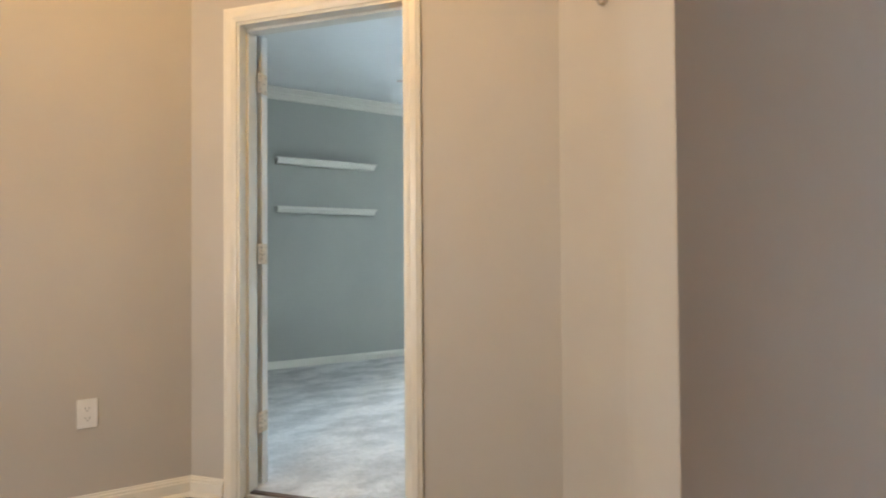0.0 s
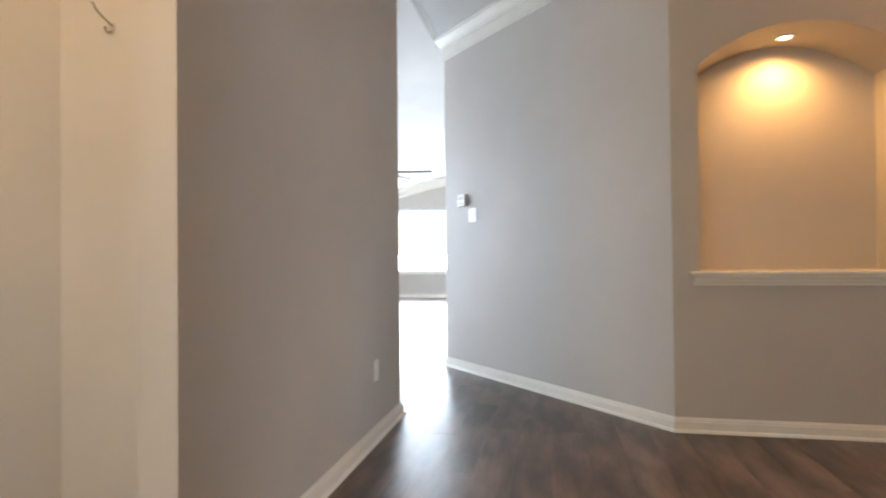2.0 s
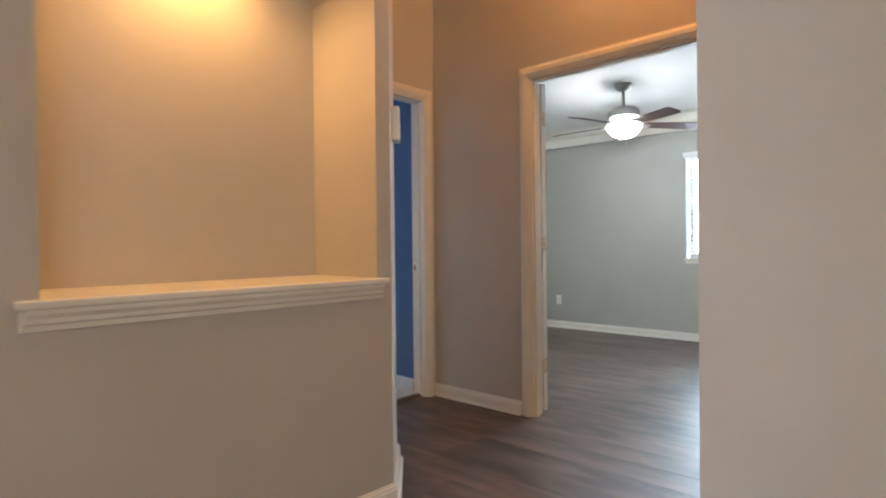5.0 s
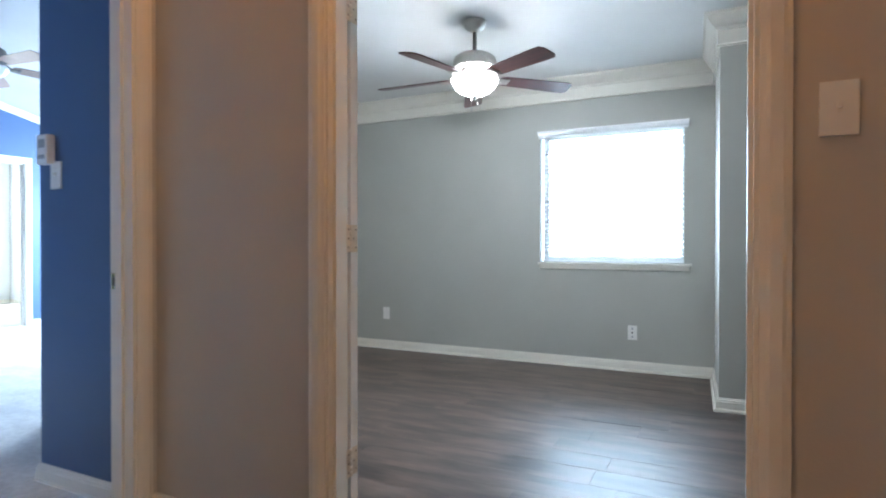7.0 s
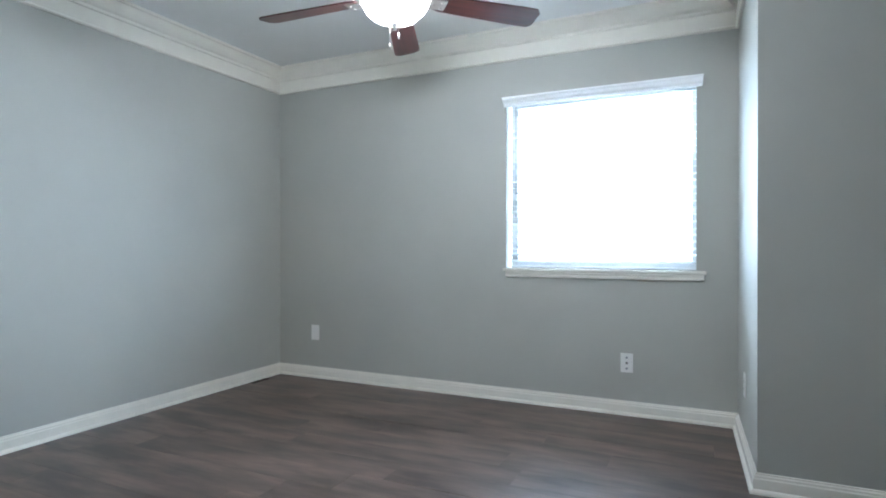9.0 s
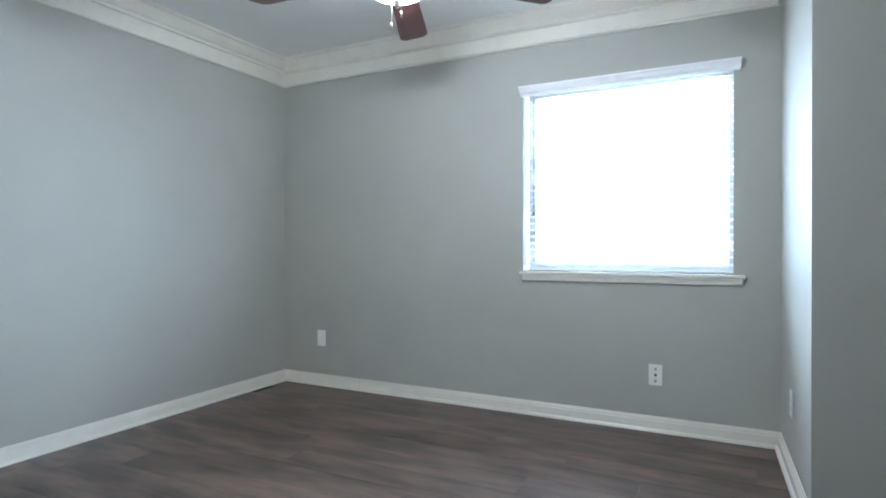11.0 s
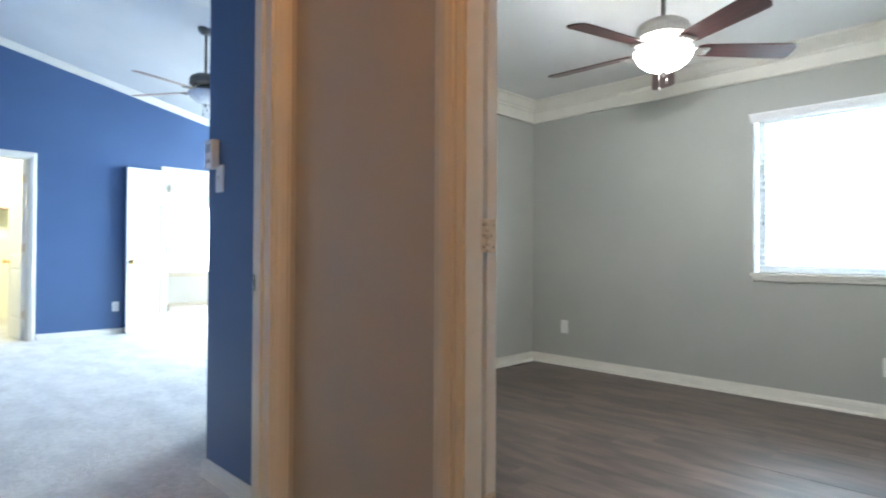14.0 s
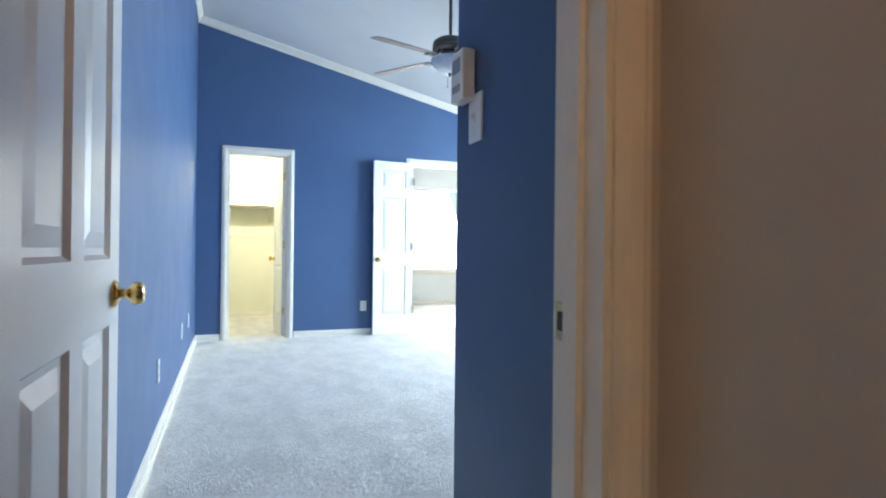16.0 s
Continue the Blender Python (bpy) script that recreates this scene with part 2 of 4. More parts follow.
def edge_frames(poly):
    """For each edge of a room's outline (counter-clockwise): ends, direction, inward normal, mitres at both ends."""
    k = len(poly)
    dirs = [(Vector(poly[(i + 1) % k]) - Vector(poly[i])).normalized() for i in range(k)]
    out = []
    for i in range(k):
        d, dp, dn = dirs[i], dirs[i - 1], dirs[(i + 1) % k]

        def half(a, b):
            return math.tan(math.atan2(a.x * b.y - a.y * b.x, a.dot(b)) / 2)
        out.append((Vector(poly[i]), Vector(poly[(i + 1) % k]), d, Vector((-d.y, d.x)), half(dp, d), -half(d, dn)))
    return out


BASE = [(u, z * 0.75) for u, z in [(0.0, 0.0), (0.030, 0.0), (0.029, 0.010), (0.024, 0.019), (0.016, 0.024), (0.016, 0.078), (0.012, 0.084), (0.012, 0.094), (0.007, 0.100), (0.006, 0.108), (0.0, 0.110)]]


def crown_profile(top, h):
    """Two-piece crown: flat frieze board below, stepped cove above."""
    f = h * 0.50
    return [(0.0, top - h), (0.014, top - h), (0.020, top - h + 0.008), (0.014, top - h + 0.018), (0.014, top - f),
            (0.026, top - f + 0.004), (0.028, top - f + 0.018), (0.044, top - f + 0.030), (0.062, top - f + 0.052),
            (0.078, top - 0.018), (0.090, top - 0.014), (0.092, top), (0.0, top)]


def trim_runs(name, poly, prof, mat, label, category, skip=(), gaps=None, lift=0.0):
    gaps = gaps or {}
    for i, (a, b, d, n, m0, m1) in enumerate(edge_frames(poly)):
        if i in skip:
            continue
        length = (b - a).length
        cuts = sorted(gaps.get(i, []))
        s, start_m = 0.0, m0
        spans = []
        for g0, g1 in cuts:
            if g0 - s > 0.01:
                spans.append((s, g0, start_m, 0.0))
            s, start_m = g1, 0.0
        if length - s > 0.01:
            spans.append((s, length, start_m, m1))
        for s0, s1, q0, q1 in spans:
            bm = bmesh.new()
            extrude_profile(bm, [(u, z + lift) for u, z in prof], a + d * s0, a + d * s1, n, q0, q1)
            tagged(part(name, bm, mat), label, category, kind="structure")


def wall_run(name, edge, top, front, back, label, t=0.12, openings=(), z0=-0.02, ends=(None, None), tops=None):
    """A wall slab behind one edge of a room's outline, with openings (s0, s1, z0, z1) cut right through."""
    a, b, d, n, m0, m1 = edge
    m0 = m0 if ends[0] is None else ends[0]
    m1 = m1 if ends[1] is None else ends[1]
    length = (b - a).length
    ss = sorted({0.0, length, *[o[0] for o in openings], *[o[1] for o in openings]})
    zs = sorted({z0, top, *[o[2] for o in openings if o[2] > z0], *[o[3] for o in openings]})

    def solid(i, j):
        if not (0 <= i < len(ss) - 1 and 0 <= j < len(zs) - 1):
            return False
        s, z = (ss[i] + ss[i + 1]) / 2, (zs[j] + zs[j + 1]) / 2
        return not any(o[0] < s < o[1] and o[2] < z < o[3] for o in openings)
    bm = bmesh.new()
    cache = {}

    def vert(i, j, layer):
        key = (i, j, layer)
        if key not in cache:
            s, z = ss[i], zs[j]
            if tops and j == len(zs) - 1:
                z = tops[0] + (tops[1] - tops[0]) * s / length
            u = -t if layer else 0.0
            shift = (m0 * u if i == 0 else 0.0) + (m1 * u if i == len(ss) - 1 else 0.0)
            p = a + d * (s + shift) + n * u
            cache[key] = bm.verts.new((p.x, p.y, z))
        return cache[key]
    for i in range(len(ss) - 1):
        for j in range(len(zs) - 1):
            if not solid(i, j):
                continue
            bm.faces.new([vert(i, j, 0), vert(i + 1, j, 0), vert(i + 1, j + 1, 0), vert(i, j + 1, 0)]).material_index = 0
            bm.faces.new([vert(i, j, 1), vert(i, j + 1, 1), vert(i + 1, j + 1, 1), vert(i + 1, j, 1)]).material_index = 1
            for (di, dj), q in (((-1, 0), ((i, j), (i, j + 1))), ((1, 0), ((i + 1, j + 1), (i + 1, j))), ((0, -1), ((i + 1, j), (i, j))), ((0, 1), ((i, j + 1), (i + 1, j + 1)))):
                if not solid(i + di, j + dj):
                    (i0, j0), (i1, j1) = q
                    bm.faces.new([vert(i0, j0, 0), vert(i1, j1, 0), vert(i1, j1, 1), vert(i0, j0, 1)])
    return tagged(part(name, bm, [front, back]), label, "wall", kind="structure")


def slab(name, pts, z, t, mat, label, category):
    """A flat or sloping slab over a plan outline; z may be a function of x, y."""
    zf = z if callable(z) else (lambda x, y: z)
    bm = bmesh.new()
    lo = [bm.verts.new((x, y, zf(x, y))) for x, y in pts]
    hi = [bm.verts.new((x, y, zf(x, y) + t)) for x, y in pts]
    k = len(pts)
    bm.faces.new(lo)
    bm.faces.new(hi)
    for i in range(k):
        bm.faces.new((lo[i], lo[(i + 1) % k], hi[(i + 1) % k], hi[i]))
    return tagged(part(name, bm, mat), label, category, kind="structure")


# ---- plan ----
FOYER = [(-2.2, -2.15), (2.095, -2.15), (2.095, -2.27), (1.20, -2.27), (1.20, -3.45), (4.30, -3.45), (4.30, -2.45), (3.61, -2.45),
         (3.28, -2.13), (3.28, -0.80), (5.04, 0.86), (13.7, 0.86), (13.7, 6.0), (4.60, 6.0), (4.60, 2.23), (3.36, 0.97), (3.36, 0.85),
         (1.17, 0.85), (1.17, 0.97), (1.62, 0.97), (1.62, 1.665), (0.548, 2.847), (-2.2, 2.847)]
BED = [(0.9, -5.88), (2.388, -5.88), (2.42, -6.785), (5.70, -6.785), (5.70, -4.10), (4.91, -4.10), (4.91, -3.545), (0.9, -3.545)]
MASTER = [(4.42, -3.43), (5.01, -3.43), (5.01, -3.98), (5.82, -3.98), (5.82, -7.9), (10.14, -7.9), (10.14, -2.61), (4.42, -2.53)]
SHELF = [(1.74, 0.97), (3.31, 0.97), (4.48, 2.28), (4.48, 5.42), (-1.6, 5.42), (-1.6, 2.967), (0.602, 2.967), (1.74, 1.712)]
CLOSET = [(10.26, -4.3), (12.3, -4.3), (12.3, -2.70), (10.26, -2.70)]
BATH = [(10.26, -7.5), (13.4, -7.5), (13.4, -4.42), (10.26, -4.42)]
H1 = 3.05
fe, be, me_, se, ce, ae = (edge_frames(p) for p in (FOYER, BED, MASTER, SHELF, CLOSET, BATH))
DOOR_H = 2.045


def living_z(x, y):
    return 2.79 + 0.22 * (3.44 - y)


def master_z(x, y):
    return 3.44 - 0.229 * (-2.64 - y)


# door openings, along their wall
SD = (0.580, 1.364)          # shelf room door, on the slanting foyer wall
BD = (1.100, 2.310)          # double door of the bedroom, on the hall's south wall
MD = (0.080, 0.908)          # master door, on the hall's end wall
CD = (4.345, 4.985)            # closet door, on the master's far wall
HD = (1.84, 2.93)            # bath double door, same wall

wall_run("wall_south", fe[0], H1, GREIGE, GREIGE, "greige painted wall beside the hall opening", t=0.055)
wall_run("wall_south_end", fe[1], H1, GREIGE, GREIGE, "greige painted wall end at the hall opening")
wall_run("wall_hall_back", fe[2], H1, GREIGE, GREIGE, "greige painted hall wall, back of the foyer wall", t=0.055)
wall_run("wall_hall_west", fe[3], H1, GREIGE, GREIGE, "greige painted wall closing the hall")
wall_run("wall_hall_south", fe[4], H1, GREIGE, GRAY, "greige painted hall wall with a wide doorway", t=0.095, openings=[(*BD, -0.1, DOOR_H)])
wall_run("wall_hall_east", fe[5], H1, GREIGE, BLUE, "greige painted hall end wall with a doorway", openings=[(*MD, -0.1, DOOR_H)])
wall_run("wall_hall_north", fe[6], H1, GREIGE, GREIGE, "greige painted short hall wall")
wall_run("wall_chamfer", fe[7], H1, GREIGE, GREIGE, "greige painted slanting wall corner")
wall_run("wall_diagonal", fe[9], H1, GREIGE, GREIGE, "greige painted slanting foyer wall")
wall_run("wall_living_south", fe[10], 3.45, GREIGE, GREIGE, "pale painted living room wall")
LW = (0.70, 3.75)
wall_run("wall_living_east", fe[11], 3.45, GREIGE, GREIGE, "pale painted living room wall with a wide window", openings=[(*LW, 0.64, 2.24)])
# Unseen opening, added so the north fill light can enter.
LN = (4.75, 7.65)
wall_run("wall_living_north", fe[12], 3.45, GREIGE, GREIGE, "pale painted living room wall with a wide window", openings=[(*LN, 0.64, 2.24)])
wall_run("wall_living_west", fe[13], 3.45, GREIGE, GRAY, "pale painted living room wall")
wall_run("wall_living_slant", fe[14], 3.45, GREIGE, GRAY, "pale painted slanting living room wall")
wall_run("wall_partition_end", fe[15], H1, GREIGE, GREIGE, "greige painted end of the partition wall", t=0.06)
wall_run("wall_partition", fe[16], H1, GREIGE, GRAY, "greige painted partition wall between foyer and living room")
wall_run("wall_partition_start", fe[17], H1, GREIGE, GREIGE, "greige painted end of the partition wall", t=0.06)
wall_run("wall_alcove", fe[19], H1, GREIGE, GRAY, "greige painted alcove wall with a coat hook")
wall_run("wall_shelf_room_door", fe[20], H1, GREIGE, GRAY, "greige painted slanting wall with a doorway", openings=[(*SD, -0.1, DOOR_H)])
wall_run("wall_foyer_north", fe[21], H1, GREIGE, GRAY, "greige painted foyer wall with an outlet")
# The opening is added for the foyer's fill light.
wall_run("wall_foyer_west", fe[22], H1, GREIGE, GREIGE, "greige painted west wall with an added opening for fill light", openings=[(0.92, 2.52, 0.30, 2.40)])

wall_run("wall_bed_nib", be[0], 2.7, GRAY, GRAY, "cool gray painted bedroom wall")
wall_run("wall_bed_return", be[1], 2.7, GRAY, GRAY, "cool gray painted return wall beside the window")
wall_run("wall_bed_window", be[2], 2.7, GRAY, GRAY, "cool gray painted bedroom wall with a window", openings=[(2.635 - 2.42, 3.785 - 2.42, 0.875, 1.975)])
wall_run("wall_bed_east", be[3], 3.3, GRAY, BLUE, "cool gray painted bedroom wall")
wall_run("wall_bed_jog", be[4], 3.3, GRAY, BLUE, "cool gray painted bedroom wall")
wall_run("wall_bed_jog_side", be[5], 3.3, GRAY, BLUE, "cool gray painted bedroom wall", ends=(None, 0.0))
wall_run("wall_bed_west", be[7], 2.7, GRAY, GRAY, "cool gray painted bedroom wall")

wall_run("wall_master_entry", me_[0], 3.5, BLUE, GRAY, "deep blue painted wall beside the doorway", t=0.08, ends=(None, 0.0))
# Opening added out of view, placed to suit the blue room's lighting.
wall_run("wall_master_south", me_[4], 3.6, BLUE, BLUE, "deep blue painted wall with an added unseen window", openings=[(1.6, 3.8, 0.85, 2.15)])
wall_run("wall_master_east", me_[5], 3.6, BLUE, CREAM, "deep blue painted wall with two doorways", openings=[(*CD, -0.1, DOOR_H), (*HD, -0.1, DOOR_H)], tops=(2.24, 3.46))
wall_run("wall_master_north", me_[6], 3.6, BLUE, BLUE, "deep blue painted side wall")
SW = (4.48 - 3.95, 4.48 - 3.09)
wall_run("wall_shelf_north", se[3], 2.75, GRAY, GRAY, "cool gray painted wall with two shelves and a window", openings=[(*SW, 0.97, 2.17)])
wall_run("wall_shelf_west", se[4], 2.75, GRAY, GRAY, "cool gray painted wall")
for nm, ed, mt in (("wall_closet_south", ce[0], CREAM), ("wall_closet_east", ce[1], CREAM), ("wall_closet_north", ce[2], CREAM)):
    wall_run(nm, ed, 2.75, mt, mt, "cream painted closet wall")
wall_run("wall_bath_south", ae[0], 2.75, WHITEWALL, WHITEWALL, "pale painted bathroom wall")
wall_run("wall_bath_east", ae[1], 2.75, WHITEWALL, WHITEWALL, "pale painted bathroom wall with a window", openings=[(0.30, 1.62, 0.62, 2.14)])
wall_run("wall_bath_north", ae[2], 2.75, WHITEWALL, WHITEWALL, "pale painted bathroom wall")

# niche wall: piers, breast, arched head and recess
N0, N1, NX, NB = -2.055, -0.950, 3.28, 3.70
SPRING, APEX, SILL = 2.09, 2.305, 0.888
bm = bmesh.new()
for y0, y1, z0, z1 in ((-2.13, N0, -0.02, H1), (N1, -0.80, -0.02, H1), (N0, N1, -0.02, SILL)):
    bm.faces.new([bm.verts.new((NX, y, z)) for y, z in ((y0, z0), (y1, z0), (y1, z1), (y0, z1))])
half_w = (N1 - N0) / 2
rise = APEX - SPRING
rad = (half_w ** 2 + rise ** 2) / (2 * rise)
arc = []
for i in range(25):
    y = N0 + (N1 - N0) * i / 24
    q = y - (N0 + N1) / 2
    arc.append((y, APEX - rad + math.sqrt(rad * rad - q * q)))
front = [(bm.verts.new((NX, y, z)), bm.verts.new((NX, y, H1))) for y, z in arc]
back = [bm.verts.new((NB, y, z)) for y, z in arc]
floor_ = [bm.verts.new((NB, y, SILL)) for y, z in arc]
for i in range(24):
    bm.faces.new((front[i][0], front[i + 1][0], front[i + 1][1], front[i][1]))
    bm.faces.new((front[i][0], back[i], back[i + 1], front[i + 1][0]))
    bm.faces.new((back[i], floor_[i], floor_[i + 1], back[i + 1]))
for y, k in ((N0, 0), (N1, 24)):
    a_, b2 = bm.verts.new((NX, y, SILL)), bm.verts.new((NB, y, SILL))
    bm.faces.new((a_, b2, back[k], front[k][0]))
lo_ = [bm.verts.new(p) for p in ((NX, N0, SILL), (NB, N0, SILL), (NB, N1, SILL), (NX, N1, SILL))]
bm.faces.new(lo_)
tagged(part("wall_niche", bm, GREIGE), "greige painted wall with a deep arched niche", "wall", kind="structure")
# box that closes the recess behind the wall
bm = bmesh.new()
box(bm, NB + 0.01, -2.2, 0.0, NB + 0.07, -0.85, H1)
tagged(part("wall_niche_backing", bm, GREIGE), "plain wall behind the niche", "wall", kind="structure")

# ceilings
slab("ceiling_foyer", [(-2.4, -2.2), (2.2, -2.2), (2.2, -2.3), (1.1, -2.3), (1.1, -3.57), (4.42, -3.57), (4.42, -2.4), (3.6, -2.33), (3.4, -2.1), (3.4, -0.85), (5.10, 0.83), (5.10, 0.92), (1.8, 0.92), (1.8, 1.7), (0.6, 2.94), (-2.4, 2.94)], H1, 0.1, CEIL, "white painted foyer ceiling", "ceiling")
slab("ceiling_living", [(3.30, 0.921), (13.8, 0.80), (13.8, 6.1), (4.55, 6.1), (4.55, 2.3)], living_z, 0.1, CEIL, "white sloping living room ceiling", "ceiling")
# Hidden strip added to keep sky light from leaking between the two ceilings.
bm = bmesh.new()
box(bm, 3.20, 0.88, H1, 5.20, 0.96, 3.50)
tagged(part("sky_leak_blocker", bm, GREIGE), "unseen greige strip added to block sky light above the foyer ceiling", "wall", kind="structure")
slab("ceiling_bedroom", [(0.8, -6.9), (5.8, -6.9), (5.8, -3.5), (0.8, -3.5)], 2.43, 0.1, CEIL, "white painted bedroom ceiling", "ceiling")
slab("ceiling_master", [(4.36, -7.99), (10.2, -7.99), (10.2, -2.50), (4.36, -2.50)], master_z, 0.1, CEIL, "white sloping ceiling of the blue room", "ceiling")
slab("ceiling_shelf_room", [(1.70, 1.69), (1.70, 0.93), (3.33, 0.93), (4.53, 2.25), (4.53, 5.46), (-1.64, 5.46), (-1.64, 2.90), (0.55, 2.90)], 2.60, 0.1, CEIL, "white painted ceiling", "ceiling")
slab("ceiling_closet", [(10.2, -4.35), (12.4, -4.35), (12.4, -2.6), (10.2, -2.6)], 2.55, 0.1, CREAM, "cream painted closet ceiling", "ceiling")
slab("ceiling_bath", [(10.2, -7.6), (13.5, -7.6), (13.5, -4.36), (10.2, -4.36)], 2.60, 0.1, CEIL, "white bathroom ceiling", "ceiling")

# floors
slab("subfloor", [(-2.4, -7.0), (13.9, -7.0), (13.9, 6.2), (-2.4, 6.2)], -0.07, 0.06, SUBFLOOR, "dark subfloor under the planks", "floor")
slab("ground", [(-400, -400), (400, -400), (400, 400), (-400, 400)], -0.35, 0.1, CONCRETE, "pale ground outside", "ground")


def carpet_sheet(name, pts, label):
    slab(name, pts, -0.005, 0.017, STREAKED, label, "carpet")


carpet_sheet("floor_carpet_shelf", [(1.68, 1.66), (1.74, 0.95), (3.31, 0.95), (4.5, 2.25), (4.5, 5.45), (-1.62, 5.45), (-1.62, 2.90), (0.54, 2.90)], "pale grey carpet with vacuum marks")
slab("floor_carpet_master", [(4.37, -3.52), (5.03, -3.52), (5.03, -4.0), (5.7, -4.0), (5.7, -7.0), (5.7, -7.95), (12.4, -7.95), (12.4, -2.52), (4.37, -2.52)], -0.005, 0.017, CARPET, "pale grey cut-pile carpet, slightly worn", "carpet")
slab("floor_bath", [(10.26, -7.6), (13.5, -7.6), (13.5, -4.36), (10.26, -4.36)], -0.004, 0.022, TILE, "pale tiled bathroom floor", "floor")

# ---- trim ----
def gaps_of(o, c=0.062):
    return [(o[0] - c, o[1] + c)]


B_LABEL = "white painted profiled baseboard"
trim_runs("baseboard", FOYER, BASE, TRIM, B_LABEL, "baseboard", gaps={4: gaps_of(BD), 5: gaps_of(MD), 20: gaps_of(SD)})
trim_runs("baseboard", BED, BASE, TRIM, B_LABEL, "baseboard", gaps={7: [], 6: [(4.91 - 1.2 - BD[1] - 0.062, 4.91 - 1.2 - BD[0] + 0.062)]})
trim_runs("baseboard", MASTER, BASE, TRIM, B_LABEL, "baseboard", gaps={5: gaps_of(CD) + gaps_of(HD), 7: [(0.0, 0.81)]})
trim_runs("baseboard", SHELF, BASE, TRIM, B_LABEL, "baseboard", skip=(6,), lift=0.0)
trim_runs("baseboard", CLOSET, BASE, TRIM, B_LABEL, "baseboard", skip=(3,))
trim_runs("baseboard", BATH, BASE, TRIM, B_LABEL, "baseboard", skip=(3,))
C_LABEL = "white painted stepped crown moulding"
trim_runs("crown_moulding", FOYER, crown_profile(H1, 0.20), TRIM, C_LABEL, "crown moulding", skip=(10, 11, 12, 13, 14, 15))
trim_runs("crown_moulding", BED, crown_profile(2.43, 0.195), TRIM, C_LABEL, "crown moulding")
trim_runs("crown_moulding", SHELF, crown_profile(2.60, 0.10), TRIM, C_LABEL, "crown moulding")


def raked_crown(p0, p1, inward, zf, size=1.0):
    """Narrow crown that follows a sloping ceiling."""
    bm = bmesh.new()
    prof = [(u * size, z * size) for u, z in ((0.0, -0.075), (0.012, -0.075), (0.014, -0.055), (0.040, -0.022), (0.052, -0.010), (0.052, 0.0), (0.0, 0.0))]
    ends = []
    for p in (p0, p1):
        ends.append([bm.verts.new((p[0] + inward[0] * u, p[1] + inward[1] * u, zf(*p) + z)) for u, z in prof])
    k = len(prof)
    for i in range(k):
        bm.faces.new((ends[0][i], ends[0][(i + 1) % k], ends[1][(i + 1) % k], ends[1][i]))
    bm.faces.new(ends[0])
    bm.faces.new(ends[1])
    tagged(part("crown_moulding", bm, TRIM), "white crown moulding along the sloping ceiling", "crown moulding", kind="structure")


raked_crown((13.7, 6.0), (13.7, 0.86), (-1, 0), living_z, 3.0)
raked_crown((10.14, -7.9), (10.14, -2.61), (-1, 0), master_z)
raked_crown((4.42, -2.53), (10.14, -2.61), (0, -1), master_z)
# ---- doors ----
CASING = [(0.000, 0.0), (0.000, 0.010), (0.012, 0.013), (0.020, 0.017), (0.044, 0.017), (0.052, 0.013), (0.062, 0.011), (0.062, 0.0)]


def casing_mesh(bm, s0, s1, top, y, sign):
    """Mitred casing round an opening from s0 to s1 on the face y; sign is the way it projects."""
    rings = []
    for (sx, sz, dx, dz) in ((s0, 0.0, -1, 0), (s0, top, -1, 1), (s1, top, 1, 1), (s1, 0.0, 1, 0)):
        rings.append([bm.verts.new((sx + dx * u, y + sign * v, sz + dz * u)) for u, v in CASING])
    k = len(CASING)
    for a, b in zip(rings, rings[1:]):
        for i in range(k):
            bm.faces.new((a[i], a[(i + 1) % k], b[(i + 1) % k], b[i]))
    bm.faces.new(rings[0])
    bm.faces.new(rings[-1])


def edge_matrix(edge):
    """Local frame of a wall: x along it, y into the wall, z up."""
    a, b, d, n, _, _ = edge
    return Matrix(((d.x, -n.x, 0, a.x), (d.y, -n.y, 0, a.y), (0, 0, 1, 0), (0, 0, 0, 1)))


def door_frame(name, edge, o, label, t=0.12):
    root = tagged(new(name), label, "door", kind="structure")
    root.matrix_world = edge_matrix(edge)
    bm = bmesh.new()
    box(bm, o[0] - 0.001, -0.003, 0.0, o[0] + 0.018, t + 0.003, DOOR_H, 0.001)
    box(bm, o[1] - 0.018, -0.003, 0.0, o[1] + 0.001, t + 0.003, DOOR_H, 0.001)
    box(bm, o[0] + 0.018, -0.003, DOOR_H - 0.018, o[1] - 0.018, t + 0.003, DOOR_H + 0.001, 0.001)
    part("jamb", bm, TRIM, root)
    bm = bmesh.new()
    box(bm, o[0] + 0.018, t - 0.075, 0.0, o[0] + 0.029, t - 0.040, DOOR_H - 0.018)
    box(bm, o[1] - 0.029, t - 0.075, 0.0, o[1] - 0.018, t - 0.040, DOOR_H - 0.018)
    box(bm, o[0] + 0.029, t - 0.075, DOOR_H - 0.029, o[1] - 0.029, t - 0.040, DOOR_H - 0.018)
    part("door_stop", bm, TRIM, root)
    for y, sg in ((0.0, -1), (t, 1)):
        bm = bmesh.new()
        casing_mesh(bm, o[0] + 0.006, o[1] - 0.006, DOOR_H - 0.006, y, sg)
        part("casing", bm, TRIM, root)
    return root


def raised_panel(bm, x0, z0, x1, z1, y, sg):
    """Sunk field with a raised, bevelled middle."""
    pts = []
    for inset, h in ((0.0, 0.0), (0.010, -0.011), (0.024, -0.012), (0.058, -0.002)):
        pts.append([bm.verts.new((x, y + sg * h, z)) for x, z in ((x0 + inset, z0 + inset), (x1 - inset, z0 + inset), (x1 - inset, z1 - inset), (x0 + inset, z1 - inset))])
    for a, b in zip(pts, pts[1:]):
        for i in range(4):
            bm.faces.new((a[i], a[(i + 1) % 4], b[(i + 1) % 4], b[i]))
    bm.faces.new(pts[-1])


